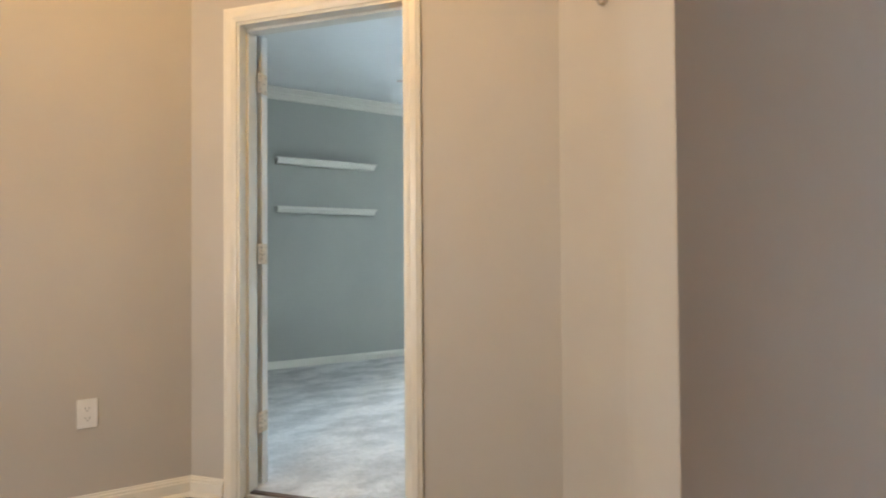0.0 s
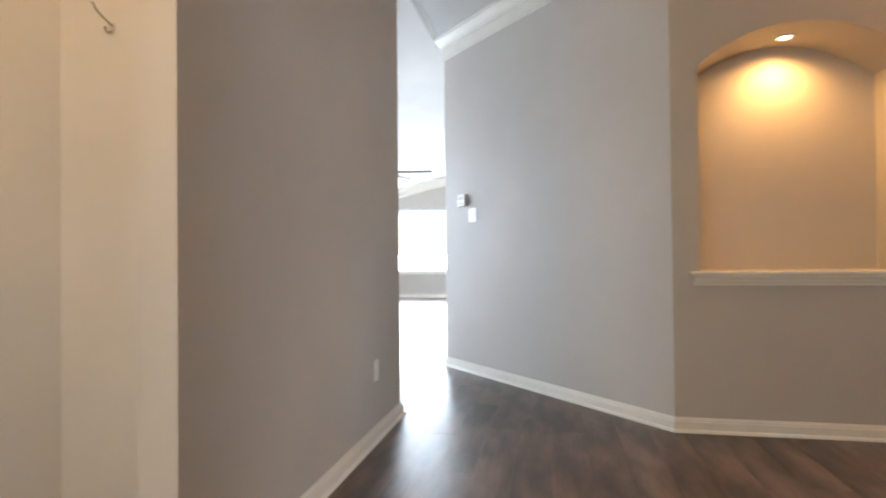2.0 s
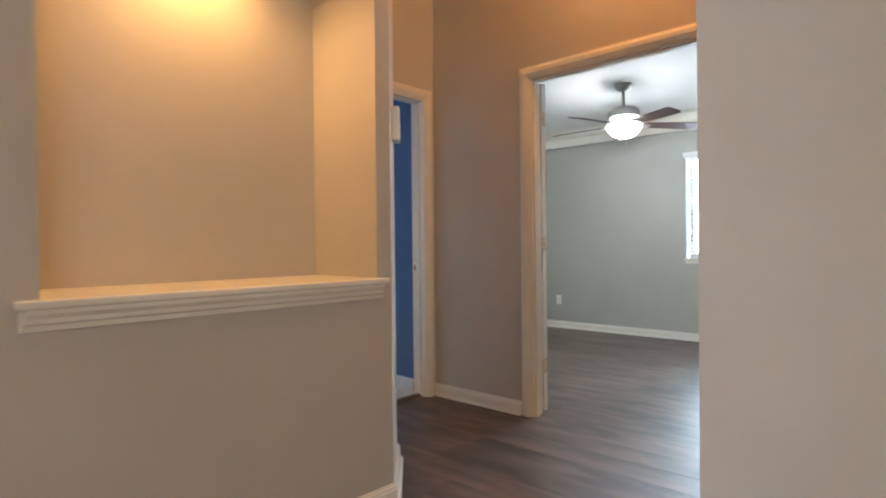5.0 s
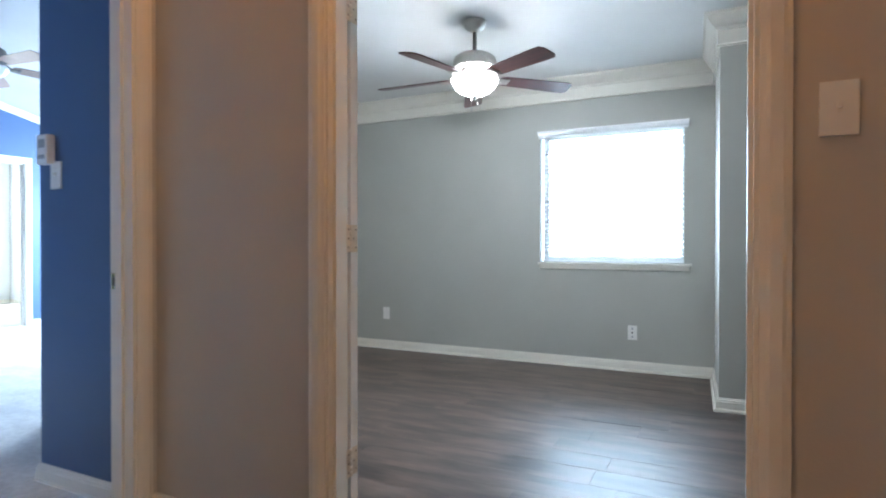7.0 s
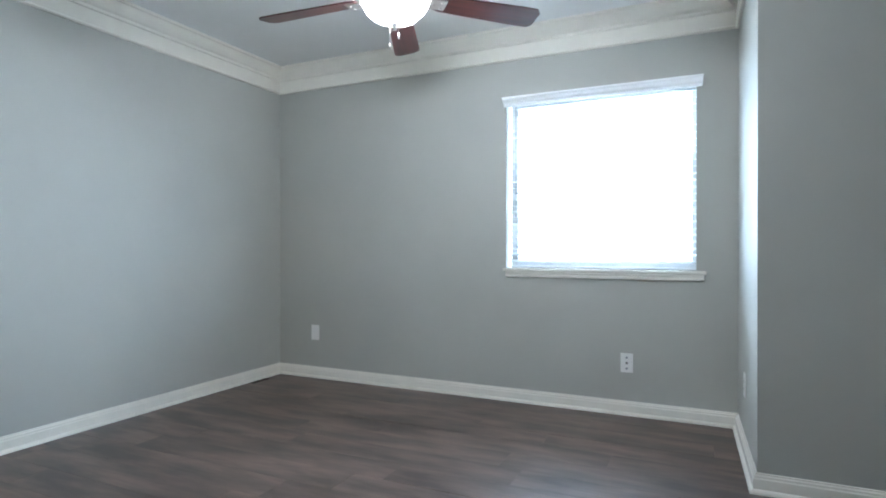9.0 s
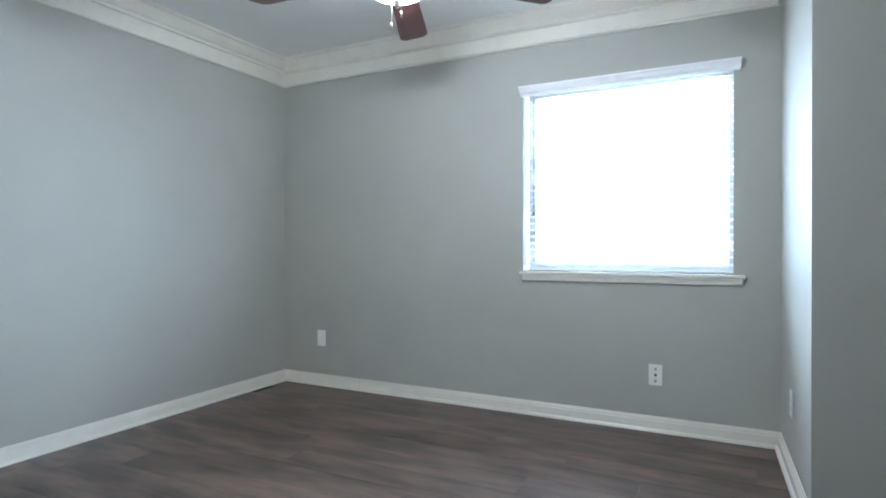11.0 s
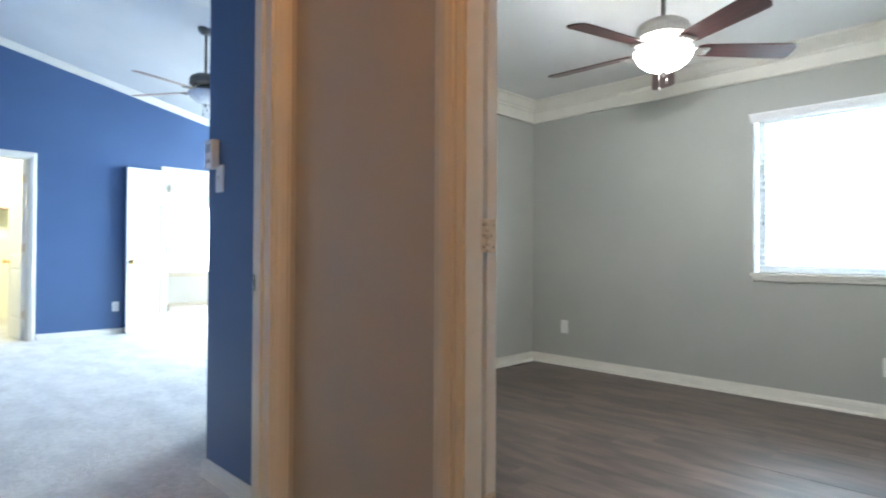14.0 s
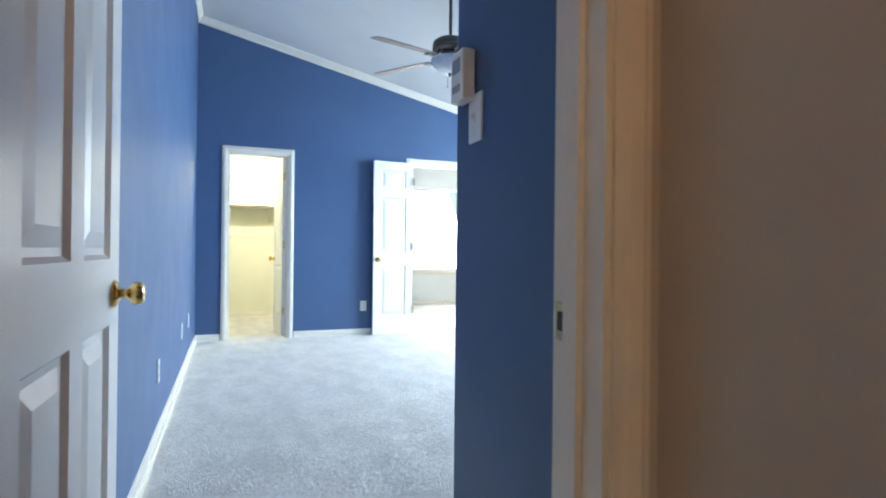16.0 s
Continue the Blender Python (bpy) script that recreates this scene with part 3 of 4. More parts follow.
def door_leaf(width, parent, m, columns, knob=None, knob_mat=BRASS, hinges=True, flip=1):
    """A moulded panel door; x runs from the hinge, y is its thickness, z up."""
    h, t = 2.020, 0.035
    stile = 0.105 if columns == 2 else 0.085
    xs = [stile, width - stile] if columns == 1 else [stile, width / 2 - 0.045, width / 2 + 0.045, width - stile]
    zs = [0.21, 0.80, 0.95, 1.60, 1.70, 1.92]
    holes = [(xs[i], zs[j], xs[i + 1], zs[j + 1]) for i in range(0, len(xs), 2) for j in (0, 2, 4)]
    gx, gz = sorted({0.0, width, *xs}), sorted({0.0, h, *zs})
    bm = bmesh.new()
    for y, sg in ((0.0, -1), (t, 1)):
        for i in range(len(gx) - 1):
            for j in range(len(gz) - 1):
                cx, cz = (gx[i] + gx[i + 1]) / 2, (gz[j] + gz[j + 1]) / 2
                if any(q[0] < cx < q[2] and q[1] < cz < q[3] for q in holes):
                    continue
                bm.faces.new([bm.verts.new((x, y, z)) for x, z in ((gx[i], gz[j]), (gx[i + 1], gz[j]), (gx[i + 1], gz[j + 1]), (gx[i], gz[j + 1]))])
    for q in ((0, 0, width, 0), (width, 0, width, h), (width, h, 0, h), (0, h, 0, 0)):
        bm.faces.new([bm.verts.new(p) for p in ((q[0], 0, q[1]), (q[2], 0, q[3]), (q[2], t, q[3]), (q[0], t, q[1]))])
    bmesh.ops.remove_doubles(bm, verts=bm.verts[:], dist=0.0005)
    leaf = part("leaf", bm, DOORW, parent)
    leaf.matrix_basis = m
    for q in holes:
        for y, sg in ((0.0, -1), (t, 1)):
            bm = bmesh.new()
            raised_panel(bm, *q, y, sg)
            part("panel", bm, DOORW, leaf)
    if hinges:
        for hz in (0.28, 1.03, 1.80):
            bm = bmesh.new()
            for k in range(5):
                z = hz - 0.045 + k * 0.018
                lathe(bm, [(0.0, z), (0.0078, z), (0.0078, z + 0.0168), (0.0, z + 0.0168)], 12, Matrix.Translation((-0.004, t / 2 + flip * (t / 2 + 0.010), 0)))
            box(bm, -0.0025, 0.003, hz - 0.046, -0.0002, t - 0.003, hz + 0.046, 0.0008)
            yb = t / 2 + flip * (t / 2 + 0.012)
            box(bm, -0.0085, min(yb, yb + flip * 0.020), hz - 0.046, -0.0060, max(yb, yb + flip * 0.020), hz + 0.046, 0.0008)
            hinge = part("hinge", bm, HINGE, leaf, "painted butt hinge")
            bm = bmesh.new()
            for sz in (-0.03, 0.0, 0.03):
                lathe(bm, [(0.0, 0.0012), (0.0038, 0.0008), (0.0042, 0.0)], 10, Matrix.Translation((-0.0025, t / 2 + (0.006 if sz else -0.006), hz + sz)) @ Matrix.Rotation(-math.pi / 2, 4, "Y"))
                lathe(bm, [(0.0, 0.0012), (0.0038, 0.0008), (0.0042, 0.0)], 10, Matrix.Translation((-0.0085, yb + flip * 0.010, hz + sz)) @ Matrix.Rotation(-math.pi / 2, 4, "Y"))
            part("hinge_screw", bm, SCREW, hinge, "dull screw heads")
    if knob:
        for sg, y in ((-1, 0.0), (1, t)):
            bm = bmesh.new()
            rot = Matrix.Translation((knob, y, 0.868)) @ Matrix.Rotation(-sg * math.pi / 2, 4, "X")
            lathe(bm, [(0.0, 0.0), (0.030, 0.0), (0.032, 0.004), (0.026, 0.010), (0.013, 0.013), (0.011, 0.030), (0.015, 0.034), (0.025, 0.040), (0.028, 0.050), (0.026, 0.060), (0.017, 0.066), (0.0, 0.067)], 28, rot)
            part("knob", bm, knob_mat, leaf, "polished brass door knob")
    return leaf


# shelf room door, open into the room
d1 = door_frame("door_1", fe[20], SD, "white panel door standing open in a white frame")
door_leaf(SD[1] - SD[0] - 0.042, d1, pose(SD[1] - 0.026, 0.146, 0.016, 0, 0, 8), 2, knob=SD[1] - SD[0] - 0.042 - 0.07, flip=-1)
# bedroom double door, both leaves open into the room
d2 = door_frame("door_2", fe[4], BD, "white double panel door standing open in a wide white frame", t=0.095)
lw_ = (BD[1] - BD[0] - 0.044) / 2
door_leaf(lw_, d2, pose(BD[1] - 0.012, 0.125, 0.012, 0, 0, 4), 1, flip=-1)
door_leaf(lw_, d2, pose(BD[0] + 0.012, 0.125, 0.012, 0, 0, 176) @ Matrix.Translation((0, -0.035, 0)), 1, flip=1)
# master door, open into the blue room
d3 = door_frame("door_3", fe[5], MD, "white six-panel door standing open with a brass knob")
door_leaf(MD[1] - MD[0] - 0.042, d3, pose(MD[1] - 0.038, 0.146, 0.016, 0, 0, 91.0), 2, knob=MD[1] - MD[0] - 0.042 - 0.065, flip=-1)
bm = bmesh.new()
box(bm, MD[0] + 0.0175, 0.086, 0.855, MD[0] + 0.0195, 0.116, 0.915, 0.0005)
sp = part("strike_plate", bm, BRASS, d3, "small brass strike plate")
bm = bmesh.new()
box(bm, MD[0] + 0.0188, 0.093, 0.870, MD[0] + 0.0202, 0.108, 0.900)
part("latch_hole", bm, SLOT, sp)
# closet door, open into the closet
d4 = door_frame("door_4", me_[5], CD, "white narrow closet door open into a cream closet")
door_leaf(CD[1] - CD[0] - 0.042, d4, pose(CD[0] + 0.021, 0.124, 0.016, 0, 0, 86) @ Matrix.Translation((0, -0.035, 0)), 1, knob=CD[1] - CD[0] - 0.11, flip=1)
# bath double door, one leaf folded back into the blue room
d5 = door_frame("door_5", me_[5], HD, "white double door to the bath, leaf folded back")
door_leaf(0.49, d5, pose(HD[1] - 0.015, -0.022, 0.016, 0, 0, -5) @ Matrix.Translation((0, -0.035, 0)), 1, knob=0.44, flip=-1)

# ---- thresholds ----
for edge, o in ((fe[5], MD), (fe[20], SD)):
    bm = bmesh.new()
    prof = [(0.0, 0.0), (0.0, 0.010), (0.010, 0.017), (0.034, 0.017), (0.044, 0.012), (0.044, 0.0)]
    va = [bm.verts.new((o[0] + 0.018, 0.045 + u, z)) for u, z in prof]
    vb = [bm.verts.new((o[1] - 0.018, 0.045 + u, z)) for u, z in prof]
    for i in range(len(prof)):
        j = (i + 1) % len(prof)
        bm.faces.new((va[i], va[j], vb[j], vb[i]))
    bm.faces.new(va)
    bm.faces.new(vb)
    th = tagged(part("threshold", bm, PLANK), "narrow wood-look threshold strip between planks and carpet", "threshold", kind="structure")
    th.matrix_world = edge_matrix(edge)

# ---- windows ----


def window(name, edge, o, z0, z1, label, mullions=(), blind=True, slats_to=None, sill=True, valance=True, tilt=20):
    root = tagged(new(name), label, "window", kind="structure")
    root.matrix_world = edge_matrix(edge)
    s0, s1 = o
    bm = bmesh.new()
    w = 0.045
    box(bm, s0 - 0.001, 0.060, z0, s0 + w, 0.110, z1, 0.003)
    box(bm, s1 - w, 0.060, z0, s1 + 0.001, 0.110, z1, 0.003)
    box(bm, s0 + w, 0.060, z0 - 0.001, s1 - w, 0.110, z0 + w, 0.003)
    box(bm, s0 + w, 0.060, z1 - w, s1 - w, 0.110, z1 + 0.001, 0.003)
    part("window_frame", bm, VINYL, root)
    edges = [s0 + w, *mullions, s1 - w]
    for mx in mullions:
        bm = bmesh.new()
        box(bm, mx - 0.04, 0.055, z0 + w, mx + 0.04, 0.108, z1 - w, 0.003)
        part("mullion", bm, VINYL, root)
    for a, b in zip(edges, edges[1:]):
        bm = bmesh.new()
        box(bm, a, 0.084, z0 + w, b, 0.088, z1 - w)
        g = part("pane", bm, GLASS, root)
        g.visible_shadow = False
    if sill:
        bm = bmesh.new()
        box(bm, s0 - 0.035, -0.030, z0 - 0.022, s1 + 0.035, 0.075, z0, 0.005)
        for k, (dz, pr) in enumerate(((0.022, 0.020), (0.040, 0.015))):
            box(bm, s0 - 0.022, -pr, z0 - dz - 0.018, s1 + 0.022, 0.001, z0 - dz, 0.004)
        part("window_sill", bm, TRIM, root, "white profiled window sill")
    if blind:
        top = z1 - 0.03
        pitch = 0.040
        blind_ob = tagged(new("window_blind"), "white horizontal slat blind, lowered over the bright window", "blind")
        blind_ob.matrix_world = root.matrix_world.copy()
        count = int((top - z0 - 0.03) / pitch)
        slat = None
        for i in range(count):
            if slat is None:
                bm = bmesh.new()
                half = (s1 - s0) / 2 - 0.004
                for x in (-half, half):
                    for y, z in ((-0.020, -0.002), (-0.010, 0.0006), (0.0, 0.0015), (0.010, 0.0006), (0.020, -0.002)):
                        bm.verts.new((x, y, z))
                bm.verts.ensure_lookup_table()
                for k in range(4):
                    bm.faces.new((bm.verts[k], bm.verts[k + 1], bm.verts[k + 6], bm.verts[k + 5]))
                bmesh.ops.solidify(bm, geom=bm.faces[:], thickness=0.002)
                ob = part("slat", bm, BLIND, blind_ob)
                slat = ob.data
            else:
                ob = new("slat", slat)
                ob.parent = blind_ob
            ob.matrix_basis = pose((s0 + s1) / 2, 0.032, top - 0.02 - i * pitch, tilt + 1.5 * math.sin(i * 2.3), 0, 0)
        bm = bmesh.new()
        box(bm, s0 + 0.008, 0.018, z0 + 0.004, s1 - 0.008, 0.046, z0 + 0.016, 0.003)
        part("bottom_rail", bm, BLIND, blind_ob)
        for f in (0.12, 0.37, 0.63, 0.88):
            x = s0 + (s1 - s0) * f
            bm = bmesh.new()
            box(bm, x - 0.0012, 0.0085, z0 + 0.01, x + 0.0012, 0.0105, top)
            part("cord", bm, BLIND, blind_ob)
        bm = bmesh.new()
        sweep(bm, [(s1 - 0.045, 0.004, top), (s1 - 0.047, 0.003, z0 + (z1 - z0) * 0.32)], 0.002)
        lathe(bm, [(0.0, 0.0), (0.007, 0.004), (0.009, 0.016), (0.005, 0.028), (0.0, 0.030)], 12, Matrix.Translation((s1 - 0.047, 0.003, z0 + (z1 - z0) * 0.30)))
        part("pull_cord", bm, GREYPLASTIC, blind_ob, "grey pull cord with a tassel")
        if valance:
            bm = bmesh.new()
            zt = z1 - 0.040
            prof = [(0.0, zt - 0.0), (-0.020, zt), (-0.020, zt + 0.012), (-0.030, zt + 0.024), (-0.034, zt + 0.046), (-0.040, zt + 0.050), (-0.040, zt + 0.060), (0.0, zt + 0.060)]
            va = [bm.verts.new((s0 - 0.006 + u * 0.3, u, z)) for u, z in prof]
            vb = [bm.verts.new((s1 + 0.018 - u * 0.5, u, z)) for u, z in prof]
            for i in range(len(prof)):
                j = (i + 1) % len(prof)
                bm.faces.new((va[i], va[j], vb[j], vb[i]))
            bm.faces.new(va)
            bm.faces.new(vb)
            part("valance", bm, BLIND, blind_ob, "white moulded blind valance")
    return root


window("window_1", be[2], (2.635 - 2.44, 3.785 - 2.44), 0.875, 1.975, "white framed bedroom window, bright with daylight")
window("window_2", fe[11], LW, 0.64, 2.24, "wide white living room window, bright with daylight", mullions=(2.22,), tilt=8, valance=False)
# Added out of view, only to hold the north fill light.
window("added_window_north", fe[12], LN, 0.64, 2.24, "wide white living room window, bright with daylight", mullions=(6.2,), blind=False, valance=False)
window("window_3", se[3], SW, 0.97, 2.17, "white framed window with a lowered blind", tilt=14)
# Unseen window added around the blue room's fill light.
window("added_window_master", me_[4], (1.6, 3.8), 0.85, 2.15, "unseen white framed window added to light the blue room", mullions=(2.7,), tilt=10)
# Unseen glazed panel, put in only to carry the foyer's fill light.
window("added_window_west", fe[22], (0.92, 2.52), 0.30, 2.40, "unseen white framed glazed panel added to light the foyer", mullions=(1.72,), blind=False, valance=False, sill=False)
window("window_5", ae[1], (0.30, 1.62), 0.62, 2.14, "white framed bathroom window", blind=False, valance=False)

# ---- wall plates ----


def plate_at(edge_or_m, s, z, kind, name, label, w=0.072, h=0.116):
    m = edge_or_m if isinstance(edge_or_m, Matrix) else edge_matrix(edge_or_m)
    bm = bmesh.new()
    box(bm, -w / 2, -0.006, -h / 2, w / 2, 0.0005, h / 2, 0.0022)
    ob = tagged(part(name, bm, PLASTIC), label, name.replace("_", " "))
    ob.matrix_world = m @ Matrix.Translation((s, 0, z))
    if kind == "outlet":
        for dz in (-0.020, 0.020):
            bm = bmesh.new()
            box(bm, -0.017, -0.0080, dz - 0.014, 0.017, -0.0058, dz + 0.014, 0.0008)
            r = part("receptacle", bm, PLASTIC, ob)
            bm = bmesh.new()
            box(bm, -0.008, -0.0084, dz - 0.002, -0.006, -0.0078, dz + 0.007)
            box(bm, 0.006, -0.0084, dz - 0.002, 0.008, -0.0078, dz + 0.006)
            box(bm, -0.002, -0.0084, dz - 0.010, 0.002, -0.0078, dz - 0.006)
            part("slot", bm, SLOT, r)
        bm = bmesh.new()
        lathe(bm, [(0.0, 0.0014), (0.003, 0.001), (0.0034, 0.0)], 10, Matrix.Translation((0, -0.006, 0)) @ Matrix.Rotation(math.pi / 2, 4, "X"))
        part("screw", bm, PLASTIC, ob)
    elif kind == "jack":
        for dz in (-0.033, 0.0, 0.033):
            bm = bmesh.new()
            lathe(bm, [(0.0, 0.004), (0.006, 0.0035), (0.0075, 0.0)], 12, Matrix.Translation((0, -0.006, dz)) @ Matrix.Rotation(math.pi / 2, 4, "X"))
            part("jack" if dz == 0 else "screw", bm, PEWTER if dz == 0 else GREYPLASTIC, ob)
    elif kind == "switch":
        n = max(1, round(w / 0.06))
        for k in range(n):
            cx = (k - (n - 1) / 2) * 0.046
            bm = bmesh.new()
            box(bm, cx - 0.005, -0.0085, -0.012, cx + 0.005, -0.0058, 0.012, 0.0006)
            box(bm, cx - 0.004, -0.0170, 0.000, cx + 0.004, -0.0060, 0.010, 0.0012)
            part("toggle", bm, PLASTIC, ob)
    elif kind == "rocker":
        bm = bmesh.new()
        box(bm, -0.0165, -0.0085, -0.033, 0.0165, -0.0055, 0.033, 0.001)
        part("rocker", bm, PLASTIC, ob)
    return ob


plate_at(fe[21], 0.386, 0.407, "outlet", "power_outlet", "white duplex power outlet low on the greige wall")
plate_at(fe[16], 3.36 - 2.857, 0.385, "rocker", "power_outlet", "white wall plate low on the partition wall")
plate_at(be[2], 5.345 - 2.42, 0.348, "rocker", "wall_plate", "white blank wall plate low on the gray wall")
plate_at(be[2], 3.018 - 2.42, 0.312, "jack", "cable_plate", "white cable plate with a dark jack on the gray wall")
plate_at(be[1], 0.50, 0.33, "outlet", "power_outlet", "white power outlet on the return wall beside the window")
plate_at(me_[5], 7.9 - 4.41, 0.345, "outlet", "power_outlet", "white power outlet on the blue wall")
plate_at(me_[6], 10.14 - 6.9, 0.36, "outlet", "power_outlet", "white power outlet low on the blue side wall")
plate_at(me_[6], 10.14 - 8.4, 0.36, "outlet", "power_outlet", "white power outlet low on the blue side wall")
plate_at(me_[6], 10.14 - 9.1, 0.36, "jack", "cable_plate", "white cable plate low on the blue side wall")
plate_at(se[3], 4.48 - 3.15, 0.408, "outlet", "power_outlet", "white power outlet under the window")
plate_at(fe[4], 0.96, 1.31, "switch", "light_switch", "white toggle switch plate beside the double door")
plate_at(fe[9], 1.98, 1.375, "switch", "light_switch", "white toggle switch plate under the thermostat", w=0.115, h=0.12)
plate_at(me_[0], 0.47, 1.312, "switch", "light_switch", "white switch plate on the blue wall under a control box")


def wall_box(edge, s, z, w, h, d, name, label, screen=True):
    bm = bmesh.new()
    box(bm, -w / 2, -d, -h / 2, w / 2, 0.0, h / 2, 0.006)
    ob = tagged(part(name, bm, PLASTIC), label, name.replace("_", " "))
    ob.matrix_world = edge_matrix(edge) @ Matrix.Translation((s, 0, z))
    if screen:
        bm = bmesh.new()
        box(bm, -w * 0.30, -d - 0.0012, h * 0.05, w * 0.30, -d + 0.001, h * 0.34, 0.0005)
        part("display", bm, GREYPLASTIC, ob, "dull grey display")
        for k in range(3):
            bm = bmesh.new()
            cx = (k - 1) * w * 0.22
            box(bm, cx - w * 0.07, -d - 0.002, -h * 0.32, cx + w * 0.07, -d + 0.001, -h * 0.18, 0.0006)
            part("button", bm, GREYPLASTIC, ob)
    return ob


wall_box(fe[9], 2.12, 1.512, 0.12, 0.105, 0.030, "thermostat", "white wall thermostat on the greige slanting wall")
wall_box(fe[7], 0.23, 1.575, 0.09, 0.15, 0.034, "alarm_keypad", "white alarm keypad on the slanting wall corner")
wall_box(me_[0], 0.515, 1.42, 0.075, 0.125, 0.036, "remote_holder", "white control box on the blue wall above a switch")

# ---- coat hook ----
hook = tagged(new("coat_hook"), "small brushed metal coat hook high on the wall", "hook")
hook.matrix_world = edge_matrix(fe[19]) @ Matrix.Translation((0.475, 0, 1.864))
bm = bmesh.new()
box(bm, -0.011, -0.004, -0.022, 0.011, 0.0005, 0.018, 0.0015)
part("back_plate", bm, NICKEL, hook)
bm = bmesh.new()
sweep(bm, [(0, -0.003, 0.006), (0, -0.020, 0.012), (0, -0.048, 0.022), (0, -0.076, 0.036), (0, -0.090, 0.048)], 0.0045, 10)
lathe(bm, [(0.0, -0.006), (0.007, -0.003), (0.008, 0.002), (0.005, 0.006), (0.0, 0.007)], 14, Matrix.Translation((0, -0.091, 0.050)))
part("upper_prong", bm, NICKEL, hook)
bm = bmesh.new()
sweep(bm, [(0, -0.003, -0.012), (0, -0.012, -0.024), (0, -0.026, -0.026), (0, -0.034, -0.016)], 0.0042, 10)
lathe(bm, [(0.0, -0.006), (0.0065, -0.003), (0.0065, 0.003), (0.0, 0.006)], 14, Matrix.Translation((0, -0.035, -0.013)))
part("lower_prong", bm, NICKEL, hook)

# ---- niche sill and downlight ----
sill = tagged(new("niche_sill"), "white moulded sill shelf under the arched niche", "sill", kind="structure")
bm = bmesh.new()
box(bm, NX - 0.040, N0 - 0.035, SILL + 0.002, NX + 0.002, N1 + 0.060, SILL + 0.026, 0.006)
box(bm, NX - 0.002, N0 + 0.001, SILL + 0.002, NB - 0.001, N1 - 0.001, SILL + 0.026, 0.0)
part("board", bm, TRIM, sill)
bm = bmesh.new()
prof = [(0.0, SILL + 0.002), (0.030, SILL + 0.002), (0.030, SILL - 0.010), (0.022, SILL - 0.022), (0.020, SILL - 0.034), (0.013, SILL - 0.040), (0.011, SILL - 0.054), (0.0, SILL - 0.056)]
extrude_profile(bm, prof, (NX, N1 + 0.045), (NX, N0 - 0.025), (-1, 0), 0.4, -0.4)
part("apron", bm, TRIM, sill)
down = tagged(new("recessed_downlight"), "small recessed downlight glowing warm in the niche head", "downlight")
down.matrix_world = pose(3.52, -1.50, APEX - 0.008)
bm = bmesh.new()
lathe(bm, [(0.036, -0.002), (0.050, -0.006), (0.054, -0.002), (0.054, 0.006), (0.036, 0.006)], 32)
part("trim_ring", bm, TRIM, down)
bm = bmesh.new()
lathe(bm, [(0.0, 0.003), (0.037, 0.003), (0.037, 0.006), (0.0, 0.006)], 24)
part("lamp_face", bm, BULB, down, "bright warm lamp face")

# ---- wall shelves of the carpeted room ----


def wall_shelf(x0, x1, z):
    root = tagged(new("wall_shelf"), "long white floating ledge shelf on the gray wall", "shelf", group="shelves on the gray wall")
    root.matrix_world = pose(0, 5.42, z)
    bm = bmesh.new()
    box(bm, x0, -0.125, 0.040, x1, 0.0, 0.056, 0.003)
    part("board", bm, TRIM, root)
    bm = bmesh.new()
    prof = [(0.0, 0.040), (0.112, 0.040), (0.108, 0.030), (0.092, 0.022), (0.086, 0.008), (0.072, 0.0), (0.0, 0.0)]
    extrude_profile(bm, prof, (x1 - 0.012, 0), (x0 + 0.012, 0), (0, -1), 0.0, 0.0)
    part("moulding", bm, TRIM, root)


wall_shelf(1.555, 2.54, 1.900)
wall_shelf(1.555, 2.54, 1.452)

# ---- ceiling fans ----


def blade_mesh(length, w0, w1, t=0.006):
    bm = bmesh.new()
    pts = []
    n = 28
    for i in range(n + 1):
        f = i / n
        w = w0 + (w1 - w0) * min(1.0, f * 1.25)
        if f > 0.93:
            w *= 0.62 + 0.38 * math.sqrt(max(0.0, 1 - ((f - 0.93) / 0.07) ** 2))
        if f < 0.06:
            w *= 0.75 + 0.25 * f / 0.06
        pts.append((f * length, w / 2))
    loop = [(x, y) for x, y in pts] + [(x, -y) for x, y in reversed(pts)]
    lo, hi = [bm.verts.new((x, y, 0)) for x, y in loop], [bm.verts.new((x, y, t)) for x, y in loop]
    bm.faces.new(lo)
    bm.faces.new(hi)
    for i in range(len(loop)):
        j = (i + 1) % len(loop)
        bm.faces.new((lo[i], lo[j], hi[j], hi[i]))
    return bm


